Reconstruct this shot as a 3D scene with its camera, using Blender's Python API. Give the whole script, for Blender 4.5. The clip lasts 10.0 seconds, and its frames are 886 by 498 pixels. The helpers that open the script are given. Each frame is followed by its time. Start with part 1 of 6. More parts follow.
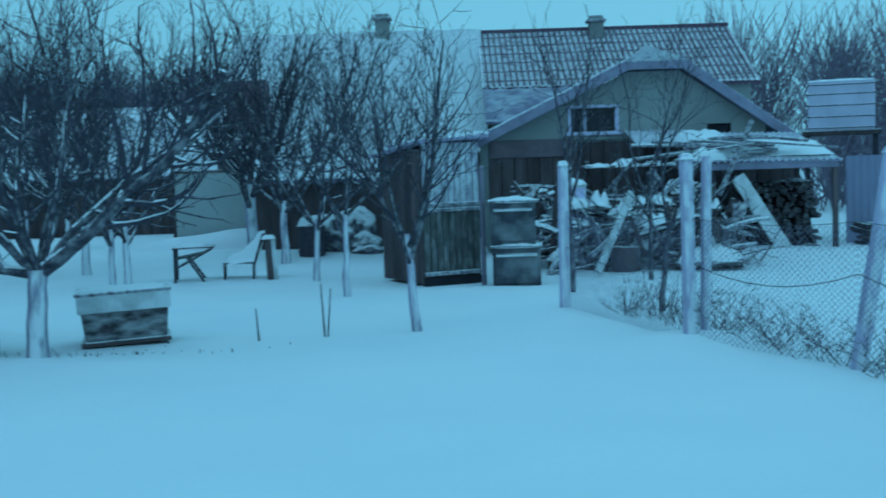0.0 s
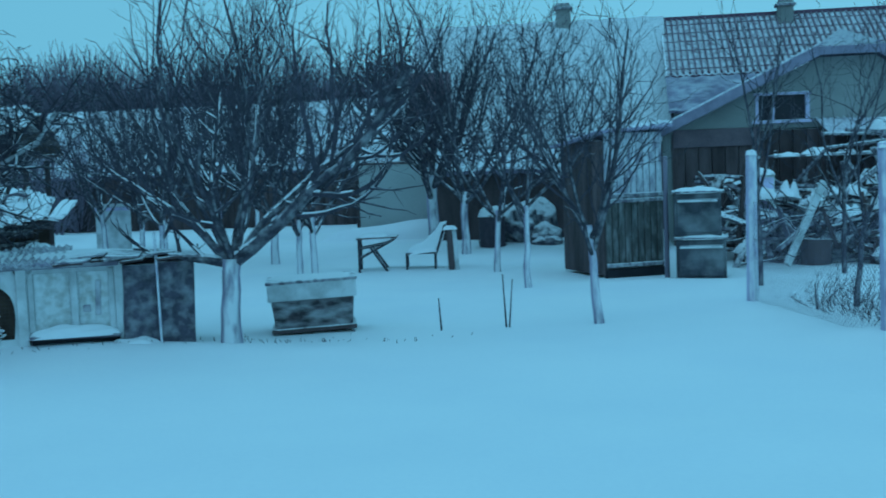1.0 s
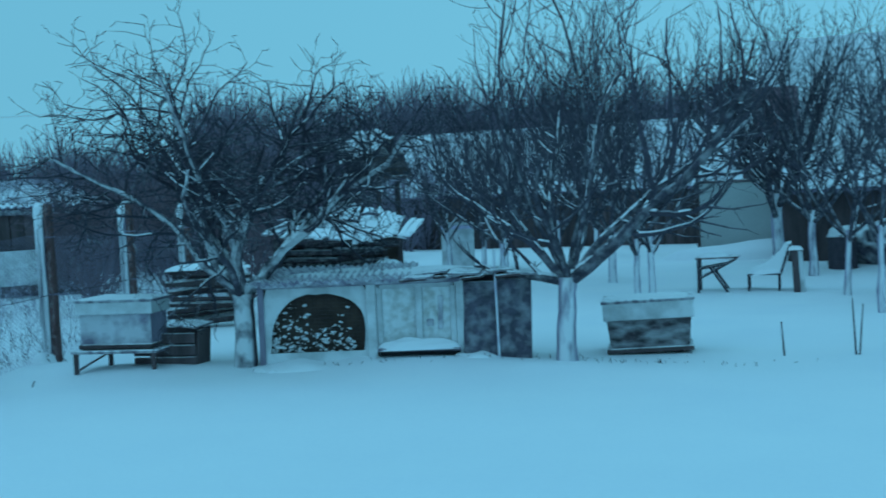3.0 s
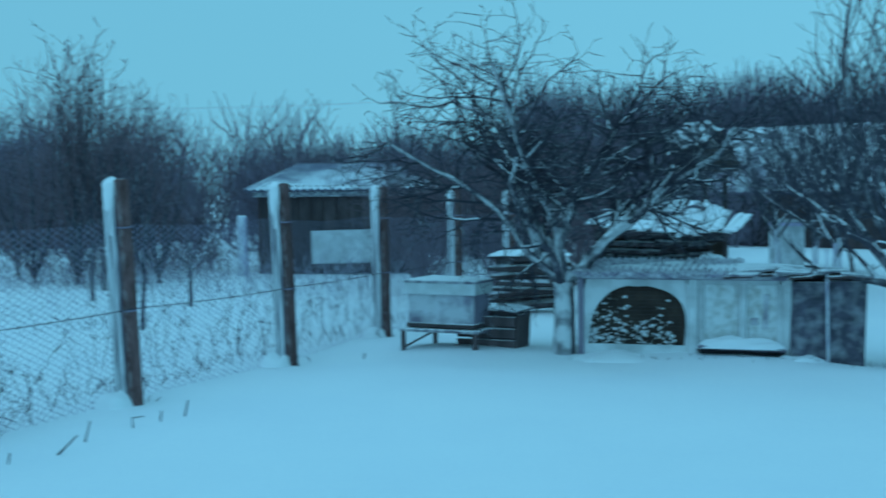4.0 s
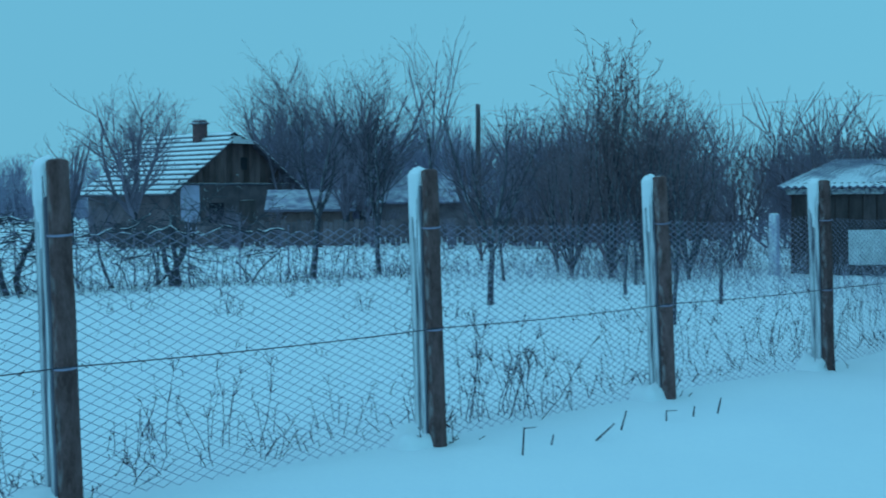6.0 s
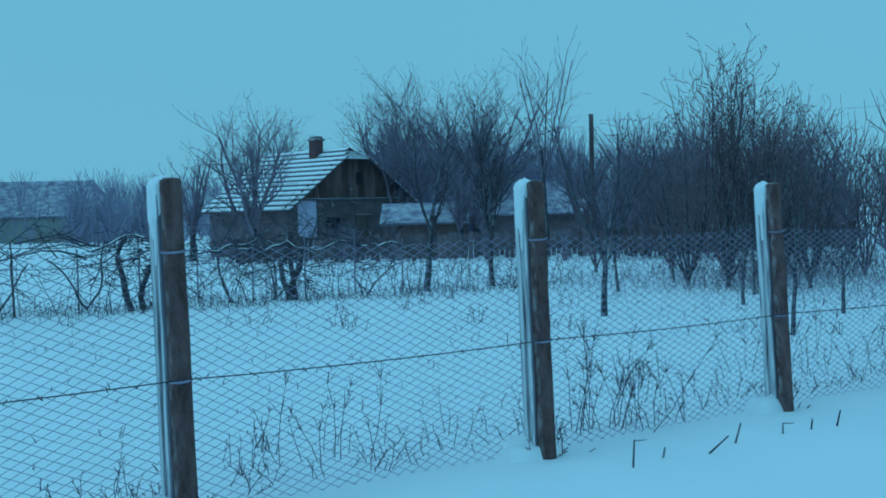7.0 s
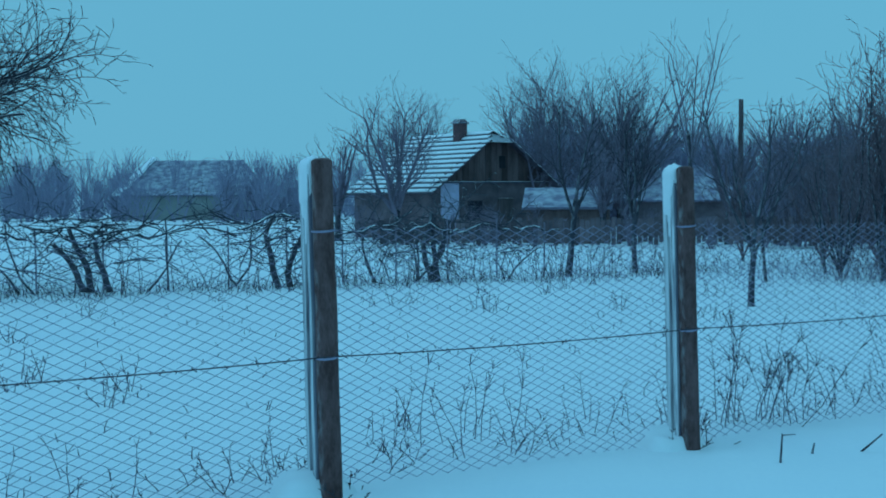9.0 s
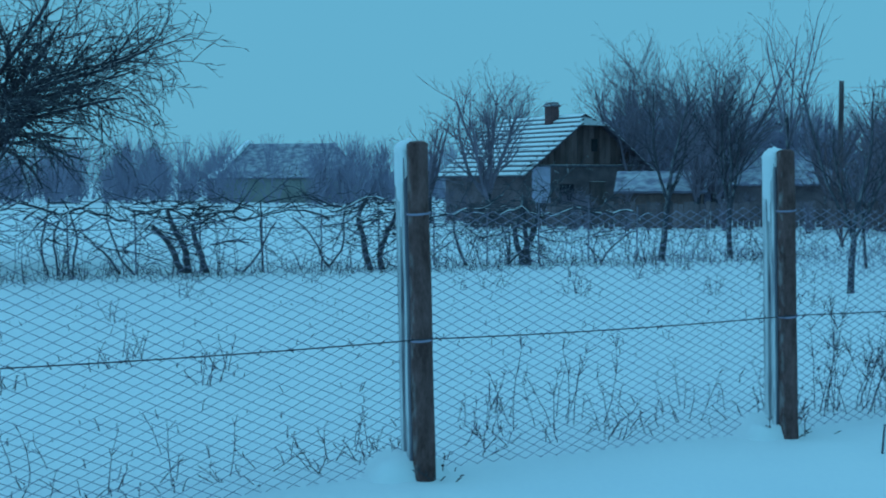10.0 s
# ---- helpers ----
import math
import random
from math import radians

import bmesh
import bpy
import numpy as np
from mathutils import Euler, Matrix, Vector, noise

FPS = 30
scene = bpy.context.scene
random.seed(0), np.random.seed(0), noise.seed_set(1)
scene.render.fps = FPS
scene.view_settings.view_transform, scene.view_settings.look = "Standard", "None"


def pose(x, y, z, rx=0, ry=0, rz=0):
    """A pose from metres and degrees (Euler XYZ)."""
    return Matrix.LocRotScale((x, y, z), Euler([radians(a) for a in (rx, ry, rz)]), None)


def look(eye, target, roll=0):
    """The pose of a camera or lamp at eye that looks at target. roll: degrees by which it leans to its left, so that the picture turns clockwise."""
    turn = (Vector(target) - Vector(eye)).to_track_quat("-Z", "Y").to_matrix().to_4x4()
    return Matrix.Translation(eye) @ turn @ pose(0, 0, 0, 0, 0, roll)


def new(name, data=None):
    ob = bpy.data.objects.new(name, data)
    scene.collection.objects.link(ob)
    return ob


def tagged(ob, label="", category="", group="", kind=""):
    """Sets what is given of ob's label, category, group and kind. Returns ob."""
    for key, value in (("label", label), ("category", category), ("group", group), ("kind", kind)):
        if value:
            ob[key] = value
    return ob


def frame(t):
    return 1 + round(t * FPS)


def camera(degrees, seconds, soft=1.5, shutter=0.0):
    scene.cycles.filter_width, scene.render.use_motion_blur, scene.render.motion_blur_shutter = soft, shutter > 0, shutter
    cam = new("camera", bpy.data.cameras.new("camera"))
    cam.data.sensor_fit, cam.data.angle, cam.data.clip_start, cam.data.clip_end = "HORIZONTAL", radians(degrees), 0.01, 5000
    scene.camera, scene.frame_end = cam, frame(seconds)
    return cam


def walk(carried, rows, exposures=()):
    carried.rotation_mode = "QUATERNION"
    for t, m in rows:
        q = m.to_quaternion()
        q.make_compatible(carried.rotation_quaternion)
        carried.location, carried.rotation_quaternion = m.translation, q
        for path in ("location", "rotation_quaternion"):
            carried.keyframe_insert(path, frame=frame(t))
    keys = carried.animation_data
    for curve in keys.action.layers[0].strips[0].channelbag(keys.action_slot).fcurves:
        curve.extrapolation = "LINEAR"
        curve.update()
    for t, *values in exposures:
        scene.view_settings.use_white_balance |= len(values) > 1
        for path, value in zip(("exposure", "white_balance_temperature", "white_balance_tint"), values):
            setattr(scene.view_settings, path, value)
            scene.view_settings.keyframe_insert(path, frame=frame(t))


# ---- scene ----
cam = camera(41.65, 10.0, 1.8, 0.3)

PATH = [
    (0.0, pose(0.048, -0.021, 1.596, 85.84, 1.79, -0.03)),
    (0.5, pose(0.028, -0.012, 1.597, 85.45, 2.57, 5.12)),
    (1.0, pose(0.008, -0.003, 1.599, 85.68, 2.14, 8.72)),
    (1.5, pose(-0.012, 0.005, 1.601, 86.03, 1.43, 12.53)),
    (2.0, pose(-0.032, 0.014, 1.603, 86.07, 2.02, 17.82)),
    (2.2, pose(-0.040, 0.017, 1.604, 86.32, 2.11, 19.50)),
    (3.3, pose(0.048, 0.032, 1.597, 87.46, 1.42, 29.18)),
    (3.5, pose(0.036, 0.031, 1.598, 87.37, 0.24, 32.62)),
    (4.0, pose(0.011, 0.025, 1.600, 87.22, 0.65, 41.09)),
    (4.5, pose(-0.007, 0.015, 1.601, 87.33, 1.57, 51.86)),
    (5.0, pose(-0.019, 0.001, 1.601, 87.00, 1.95, 59.63)),
    (5.5, pose(-0.024, -0.017, 1.601, 86.61, 2.01, 63.62)),
    (6.0, pose(-0.023, -0.038, 1.601, 87.34, 0.53, 66.61)),
    (6.2, pose(-0.021, -0.048, 1.601, 87.46, 0.25, 68.26)),
    (7.3, pose(0.016, 0.027, 1.602, 88.02, 1.56, 72.87)),
    (7.5, pose(0.013, 0.023, 1.601, 87.75, 1.08, 73.08)),
    (8.0, pose(0.006, 0.012, 1.601, 87.22, 0.73, 74.80)),
    (8.5, pose(-0.001, 0.001, 1.600, 87.22, 0.97, 77.68)),
    (9.0, pose(-0.006, -0.010, 1.599, 87.36, 0.53, 79.23)),
    (9.5, pose(-0.011, -0.021, 1.599, 87.02, 0.21, 81.05)),
    (10.0, pose(-0.015, -0.033, 1.599, 86.57, 0.37, 83.67)),
]
walk(cam, PATH, [(0.0, 0.0, 6350, 10), (2.0, 0.0, 6350, 10), (3.5, 0.07, 6480, 10), (4.5, 0.15, 6480, 10), (5.5, 0.10, 6400, 10), (7.5, -0.03, 6320, 10), (10.0, -0.10, 6150, 10)])

# ---- light: an overcast winter dusk ----
world = bpy.data.worlds.new("overcast_dusk")
scene.world = world
world.use_nodes = True
wn = world.node_tree.nodes
sky = wn.new("ShaderNodeTexSky")
sky.sky_type, sky.sun_disc = "NISHITA", False
sky.sun_elevation, sky.sun_rotation = radians(12), radians(200)
cloud = wn.new("ShaderNodeMix")
cloud.data_type = "RGBA"
cloud.inputs[0].default_value = 0.97
cloud.inputs[7].default_value = (1.62, 5.35, 7.45, 1)
world.node_tree.links.new(sky.outputs[0], cloud.inputs[6])
way, side, shade = wn.new("ShaderNodeTexCoord"), wn.new("ShaderNodeSeparateXYZ"), wn.new("ShaderNodeMapRange")
shade.inputs[1].default_value, shade.inputs[2].default_value, shade.inputs[3].default_value, shade.inputs[4].default_value = -1, 1, 0.86, 1.14
world.node_tree.links.new(way.outputs["Generated"], side.inputs[0])
world.node_tree.links.new(side.outputs[0], shade.inputs[0])
dim = wn.new("ShaderNodeVectorMath")
dim.operation = "SCALE"
world.node_tree.links.new(cloud.outputs[2], dim.inputs[0])
world.node_tree.links.new(shade.outputs[0], dim.inputs["Scale"])
world.node_tree.links.new(dim.outputs[0], wn["Background"].inputs[0])
wn["Background"].inputs[1].default_value = 0.1
sun = new("sun", bpy.data.lights.new("sun", "SUN"))
sun.data.energy, sun.data.angle, sun.data.color = 0.5, radians(60), (0.3, 0.6, 1.0)
sun.matrix_world = look((0, 0, 50), (6, 20, 0))


# ---- materials ----
def material(name, color, color2=None, rough=0.85, scale=6.0, fine=60.0, bump=0.3, metal=0.0,
             top=0.0, wind=0.0, cut=0.35, stretch=(1, 1, 1), random_tint=0.15, keep=0.3, patch_scale=14):
    """A worn surface in two colours, with snow that lies on it (top) and is blown against it from the south (wind)."""
    # greys a colour and puts the blue tint of hazy darks into it
    def grey_blue(c, keep):
        grey = 0.3 * c[0] + 0.55 * c[1] + 0.15 * c[2]
        return [keep * v * q + (1 - keep) * grey * k for v, k, q in zip(c, (1.01, 0.93, 1.29), (1, 1, 1) if keep == 1 else (1.03, 0.94, 1.22))]

    color, color2 = grey_blue(color, keep), grey_blue(color2 or [0.6 * c for c in color], keep)
    m = bpy.data.materials.new(name)
    m.use_nodes = True
    n, l = m.node_tree.nodes, m.node_tree.links
    b = n["Principled BSDF"]
    b.inputs["Roughness"].default_value, b.inputs["Metallic"].default_value = rough, metal
    b.inputs["Specular IOR Level"].default_value = 0.25

    def math_node(op, a, c):
        k = n.new("ShaderNodeMath")
        k.operation = op
        k.use_clamp = op != "SUBTRACT"
        for q, v in enumerate((a, c)):
            if isinstance(v, (int, float)):
                k.inputs[q].default_value = v
            else:
                l.new(v, k.inputs[q])
        return k.outputs[0]

    geo, coord = n.new("ShaderNodeNewGeometry"), n.new("ShaderNodeMapping")
    l.new(geo.outputs["Position"], coord.inputs[0])
    coord.inputs["Scale"].default_value = stretch

    def noise_node(sc, detail):
        k = n.new("ShaderNodeTexNoise")
        k.inputs["Scale"].default_value, k.inputs["Detail"].default_value = sc, detail
        l.new(coord.outputs[0], k.inputs["Vector"])
        return k.outputs["Fac"]

    big, small = noise_node(scale, 4), noise_node(fine, 3)
    mix = n.new("ShaderNodeMix")
    mix.data_type = "RGBA"
    mix.inputs[6].default_value = (*color, 1)
    mix.inputs[7].default_value = (*color2, 1)
    ramp = n.new("ShaderNodeMapRange")
    ramp.inputs[1].default_value, ramp.inputs[2].default_value = 0.35, 0.65
    l.new(math_node("ADD", math_node("MULTIPLY", big, 0.7), math_node("MULTIPLY", small, 0.3)), ramp.inputs[0])
    l.new(ramp.outputs[0], mix.inputs[0])
    info = n.new("ShaderNodeObjectInfo")
    tint = n.new("ShaderNodeHueSaturation")
    l.new(mix.outputs[2], tint.inputs["Color"])
    vary = n.new("ShaderNodeMapRange")
    vary.inputs[3].default_value, vary.inputs[4].default_value = 1 - random_tint, 1 + random_tint
    l.new(info.outputs["Random"], vary.inputs[0])
    l.new(vary.outputs[0], tint.inputs["Value"])
    out = tint.outputs[0]
    if top or wind:
        parts = []
        for amount, way in ((top, (0, 0, 1)), (wind, (0.3, -0.954, 0))):
            if amount:
                d = n.new("ShaderNodeVectorMath")
                d.operation = "DOT_PRODUCT"
                l.new(geo.outputs["Normal"], d.inputs[0])
                d.inputs[1].default_value = way
                r = n.new("ShaderNodeMapRange")
                r.inputs[1].default_value, r.inputs[2].default_value, r.inputs[4].default_value = cut, cut + 0.35, amount
                l.new(d.outputs["Value"], r.inputs[0])
                parts.append(r.outputs[0])
        fac = math_node("MAXIMUM", parts[0], parts[1]) if len(parts) > 1 else parts[0]
        patch = n.new("ShaderNodeMapRange")
        patch.inputs[1].default_value, patch.inputs[2].default_value = 0.37, 0.56
        l.new(math_node("ADD", math_node("MULTIPLY", noise_node(patch_scale, 6), 0.75), math_node("MULTIPLY", fac, 0.18)), patch.inputs[0])
        snow_mix = n.new("ShaderNodeMix")
        snow_mix.data_type = "RGBA"
        l.new(math_node("MULTIPLY", fac, patch.outputs[0]), snow_mix.inputs[0])
        l.new(out, snow_mix.inputs[6])
        snow_mix.inputs[7].default_value = (0.8, 0.83, 0.86, 1)
        out = snow_mix.outputs[2]
    l.new(out, b.inputs["Base Color"])
    if bump:
        k = n.new("ShaderNodeBump")
        k.inputs["Strength"].default_value, k.inputs["Distance"].default_value = bump, 0.01
        l.new(small, k.inputs["Height"])
        l.new(k.outputs[0], b.inputs["Normal"])
    return m


SNOW = material("snow", (0.84, 0.86, 0.88), (0.79, 0.82, 0.86), 0.7, 0.6, 25, 0.25, random_tint=0, keep=1)
BARK = material("bark", (0.04, 0.035, 0.033), (0.09, 0.08, 0.075), 0.9, 9, 60, 0.8, top=0.95, wind=0.28, cut=0.45, patch_scale=10)
TWIG = material("twig_bark", (0.045, 0.037, 0.035), (0.09, 0.075, 0.07), 0.9, 9, 60, 0, top=0.4, cut=0.45)
# bark colour lifted towards pale to carry the haze of distance
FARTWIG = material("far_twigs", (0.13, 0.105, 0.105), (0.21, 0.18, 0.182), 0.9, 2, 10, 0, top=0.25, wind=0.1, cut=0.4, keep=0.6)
LIME = material("limewashed_bark", (0.40, 0.40, 0.39), (0.20, 0.19, 0.18), 0.95, 7, 50, 0.8, top=0.6, wind=0.85, cut=0.45, stretch=(1, 1, 0.35), patch_scale=9)
POST = material("weathered_post", (0.10, 0.09, 0.085), (0.20, 0.18, 0.165), 0.9, 10, 60, 0.8, top=1, wind=0.86, cut=0.5, stretch=(1, 1, 0.09), patch_scale=22)
PIPE = material("cement_pipe", (0.5, 0.5, 0.49), (0.36, 0.36, 0.35), 0.9, 6, 50, 0.4, top=1, wind=0.8, stretch=(1, 1, 0.4))
WIRE = material("galvanised_wire", (0.23, 0.23, 0.24), (0.33, 0.32, 0.32), 0.7, 6, 60, 0, metal=0.2)
DULLWIRE = material("dull_wire", (0.15, 0.15, 0.16), (0.24, 0.23, 0.23), 0.7, 6, 60, 0, metal=0.2)
PLANK = material("grey_planks", (0.16, 0.13, 0.11), (0.27, 0.24, 0.21), 0.9, 5, 60, 0.6, top=1, stretch=(1, 1, 0.2))
DARKWOOD = material("dark_planks", (0.06, 0.045, 0.036), (0.13, 0.10, 0.078), 0.9, 5, 60, 0.6, top=0.9, stretch=(1, 1, 0.2), keep=0.9, random_tint=0.35)
PLASTER = material("grey_plaster", (0.33, 0.335, 0.33), (0.23, 0.23, 0.225), 0.95, 1.1, 40, 0.4, keep=1)
SLATE = material("snowed_corrugated", (0.34, 0.34, 0.35), (0.24, 0.24, 0.25), 0.85, 3, 40, 0.3, top=1.0, cut=0.55)
REDTILE = material("red_tiles", (0.20, 0.09, 0.105), (0.15, 0.075, 0.09), 0.8, 3, 40, 0.3, top=1.0, cut=0.26, keep=0.7, patch_scale=5)
# near-black that stands in for the shade in gaps and openings
BLACK = material("dark_opening", (0.012, 0.012, 0.014), (0.02, 0.02, 0.022), 0.6, 3, 30, 0)
WHITEPAINT = material("white_paint", (0.68, 0.68, 0.66), (0.5, 0.49, 0.46), 0.8, 5, 40, 0.3, top=1)
BROWNPOLE = material("brown_pole", (0.085, 0.043, 0.03), (0.20, 0.115, 0.085), 0.9, 16, 80, 1.0, top=1, wind=0.4, cut=0.78, stretch=(1, 1, 0.4), keep=0.9, patch_scale=30)
RUST = material("rusty_wire", (0.06, 0.045, 0.04), (0.12, 0.07, 0.05), 0.8, 9, 60, 0.2)
FROST = material("frosted_boards", (0.46, 0.485, 0.50), (0.34, 0.35, 0.355), 0.9, 4, 40, 0.5, top=1, wind=0.7, cut=0.3, patch_scale=4, keep=1)
PANE = material("frosted_pane", (0.58, 0.61, 0.62), (0.42, 0.41, 0.38), 0.6, 4, 30, 0.2, wind=0.6, keep=1)
FROSTWOOD = material("frosted_pale_wood", (0.27, 0.25, 0.22), (0.15, 0.13, 0.11), 0.9, 4, 50, 0.4, top=1, wind=0.6, cut=0.6, patch_scale=5)
GREYSHEET = material("grey_felt", (0.06, 0.056, 0.053), (0.13, 0.125, 0.12), 0.95, 10, 70, 0.8, top=1, wind=0.25, cut=0.5, patch_scale=9)
MOTTLED = material("peeling_boards", (0.03, 0.024, 0.02), (0.12, 0.098, 0.08), 0.9, 11, 60, 0.7, top=1, wind=0.35, cut=0.6, keep=0.7, stretch=(0.6, 0.6, 1.5), patch_scale=7)
PLANKSNOW = material("snowed_planks", (0.10, 0.08, 0.065), (0.2, 0.17, 0.14), 0.9, 6, 60, 0.5, top=1, wind=0.5, cut=0.3)
TILESNOW = material("snowed_tiles", (0.28, 0.24, 0.22), (0.2, 0.18, 0.17), 0.9, 6, 60, 0.4, top=0.9, wind=0.5, cut=0.5)
BRICKDARK = material("dark_brick", (0.15, 0.075, 0.058), (0.085, 0.05, 0.043), 0.9, 7, 50, 0.5, top=1, keep=0.9)
BRICKPALE = material("worn_brick", (0.26, 0.18, 0.155), (0.17, 0.125, 0.11), 0.9, 7, 50, 0.5, top=1, keep=0.8)
LOG = material("split_logs", (0.024, 0.018, 0.015), (0.10, 0.076, 0.06), 0.9, 9, 60, 0.6, top=0.9, wind=0.2, cut=0.55, random_tint=0.5, keep=0.7)
THATCH = material("thatch", (0.05, 0.038, 0.025), (0.10, 0.08, 0.05), 0.95, 6, 50, 0.3, top=0.35, keep=0.7)
METAL = material("dark_metal", (0.03, 0.03, 0.032), (0.06, 0.055, 0.05), 0.6, 8, 60, 0.2, top=1, cut=0.4)
GREENWOOD = material("green_slats", (0.06, 0.075, 0.04), (0.12, 0.13, 0.075), 0.9, 6, 50, 0.5, wind=0.2, stretch=(1, 1, 0.3), keep=0.6)
GREENSNOW = material("snowed_slats", (0.17, 0.18, 0.16), (0.26, 0.26, 0.24), 0.9, 6, 50, 0.5, wind=0.7, cut=0.35, stretch=(1, 1, 0.3))
CABINET = material("grey_green_board", (0.035, 0.045, 0.04), (0.09, 0.105, 0.092), 0.85, 4, 60, 0.5, top=1, wind=0.22, cut=0.4, patch_scale=3, keep=0.7)
FASCIA = material("grey_fascia", (0.36, 0.35, 0.33), (0.24, 0.23, 0.22), 0.9, 4, 45, 0.4, top=1)
TANK = material("tank_sheet", (0.56, 0.57, 0.52), (0.44, 0.45, 0.41), 0.7, 2, 40, 0.2, top=1, keep=0.7)
BLUESHEET = material("blue_grey_sheet", (0.22, 0.29, 0.33), (0.28, 0.33, 0.36), 0.7, 2, 40, 0.3)
STONE = material("snowed_stones", (0.05, 0.045, 0.04), (0.11, 0.10, 0.09), 0.95, 5, 40, 0.6, top=1, wind=0.35, cut=0.15, patch_scale=6)
PLASTERBROWN = material("brown_plaster", (0.20, 0.15, 0.125), (0.10, 0.078, 0.068), 0.95, 2, 40, 0.4, keep=0.85, random_tint=0.3)
OLDTILE = material("old_tiles", (0.16, 0.085, 0.065), (0.10, 0.065, 0.055), 0.9, 4, 40, 0.4, top=0.25)
ROOFSNOW = material("snow_covered_roof", (0.24, 0.24, 0.25), (0.17, 0.17, 0.18), 0.85, 2, 40, 0.2, top=0.9, cut=0.3, patch_scale=1.5)
WEED = material("dry_weeds", (0.055, 0.042, 0.033), (0.10, 0.08, 0.062), 0.95, 6, 40, 0, top=0.35, keep=0.45)
FROSTWEED = material("frosted_weeds", (0.18, 0.16, 0.14), (0.4, 0.4, 0.4), 0.95, 6, 40, 0, top=0.8, wind=0.5)
PATCHYSNOW = material("streaky_snow", (0.09, 0.08, 0.075), (0.15, 0.14, 0.13), 0.9, 5, 50, 0.5, top=1, wind=0.7, cut=0.05, stretch=(1, 1, 3), patch_scale=6)
GABLEWOOD = material("brown_gable_boards", (0.07, 0.046, 0.034), (0.15, 0.10, 0.076), 0.9, 3, 40, 0.6, stretch=(1, 1, 0.3), keep=0.9, random_tint=0.35)
# the palest twigs: distance haze is put into the base colour
PALEHAZE = material("hazed_far_twigs", (0.22, 0.21, 0.225), (0.32, 0.31, 0.325), 0.95, 1, 10, 0, top=0.3)
REDRIB = material("red_ribs", (0.17, 0.075, 0.09), (0.13, 0.065, 0.08), 0.8, 5, 40, 0.2, top=0.35, keep=0.7)
# twigs at middle distance, paled by haze put into their colour
HAZETWIG = material("hazed_twigs", (0.155, 0.13, 0.13), (0.24, 0.205, 0.205), 0.95, 1, 10, 0, top=0.3, keep=0.8)
SHRUBTWIG = material("brown_twigs", (0.12, 0.083, 0.075), (0.19, 0.145, 0.13), 0.95, 2, 10, 0, top=0.2, cut=0.4, keep=0.9)
LIMBSNOW = material("snow_plastered_bark", (0.06, 0.055, 0.05), (0.13, 0.12, 0.11), 0.9, 9, 60, 0.8, top=0.95, wind=0.85, cut=0.25, patch_scale=6)
DARKLIMB = material("dark_bark_snow_side", (0.04, 0.036, 0.033), (0.10, 0.09, 0.083), 0.9, 9, 60, 0.8, top=0.9, wind=0.75, cut=0.5, patch_scale=7)
GREYPANEL = material("grey_panel", (0.44, 0.465, 0.46), (0.36, 0.38, 0.375), 0.85, 0.9, 25, 0.1, keep=1)
HOUSEROOF = material("half_snowed_sheet", (0.31, 0.34, 0.355), (0.26, 0.285, 0.30), 0.8, 1.2, 40, 0.2, top=0.85, cut=0.3, patch_scale=30, keep=1)
DARKBROWN = material("dark_brown_boards", (0.04, 0.025, 0.02), (0.085, 0.056, 0.045), 0.95, 6, 50, 0.6, keep=1)
FARROOF = material("streaked_far_roof", (0.17, 0.165, 0.17), (0.26, 0.25, 0.255), 0.9, 2, 20, 0.3, top=0.42, cut=0.3, patch_scale=2.2, stretch=(1, 1, 2))
GLASS = material("dark_window_glass", (0.02, 0.022, 0.025), (0.03, 0.03, 0.035), 0.08, 2, 20, 0)


# ---- building blocks ----
def gz(x, y):
    """Height of the lie of the land, without its small bumps."""
    return -0.012 * max(-15.0, min(y, 60.0))


def mesh_from(name, verts, faces, mat):
    me = bpy.data.meshes.new(name)
    me.from_pydata([tuple(v) for v in verts], [], faces)
    me.materials.append(mat)
    me.update()
    return me


def empty(name, x, y, z=None, turn=0.0, label="", category="", group="", kind=""):
    """A thing: an Empty at its base."""
    ob = new(name)
    ob.empty_display_size = 0.1
    ob.matrix_world = pose(x, y, gz(x, y) if z is None else z, 0, 0, turn)
    return tagged(ob, label, category, group, kind)


def part(name, bm, mat, parent=None, label=""):
    """Links a bmesh as one mesh object under its thing or part, in the parent's own coordinates."""
    me = bpy.data.meshes.new(name)
    bmesh.ops.recalc_face_normals(bm, faces=bm.faces)
    bm.to_mesh(me)
    bm.free()
    me.materials.append(mat)
    return shared(name, me, parent, label)


def shared(name, me, parent=None, label="", m=None):
    ob = new(name, me)
    ob.parent = parent
    if m is not None:
        ob.matrix_basis = m
    if label:
        ob["label"] = label
    return ob


def box(bm, size, at=(0, 0, 0), turn=(0, 0, 0), bevel=0.008):
    """A box with softened edges, its middle at `at`."""
    made = bmesh.ops.create_cube(bm, size=1.0, matrix=pose(*at, *turn) @ Matrix.Diagonal((*size, 1)))
    if bevel:
        edges = list({e for v in made["verts"] for e in v.link_edges})
        bmesh.ops.bevel(bm, geom=edges, offset=min(bevel, 0.3 * min(size)), segments=1, affect="EDGES", profile=0.5)
    return bm


def boxes(*specs, bevel=0.008):
    bm = bmesh.new()
    for s_ in specs:
        box(bm, *s_, bevel=bevel)
    return bm


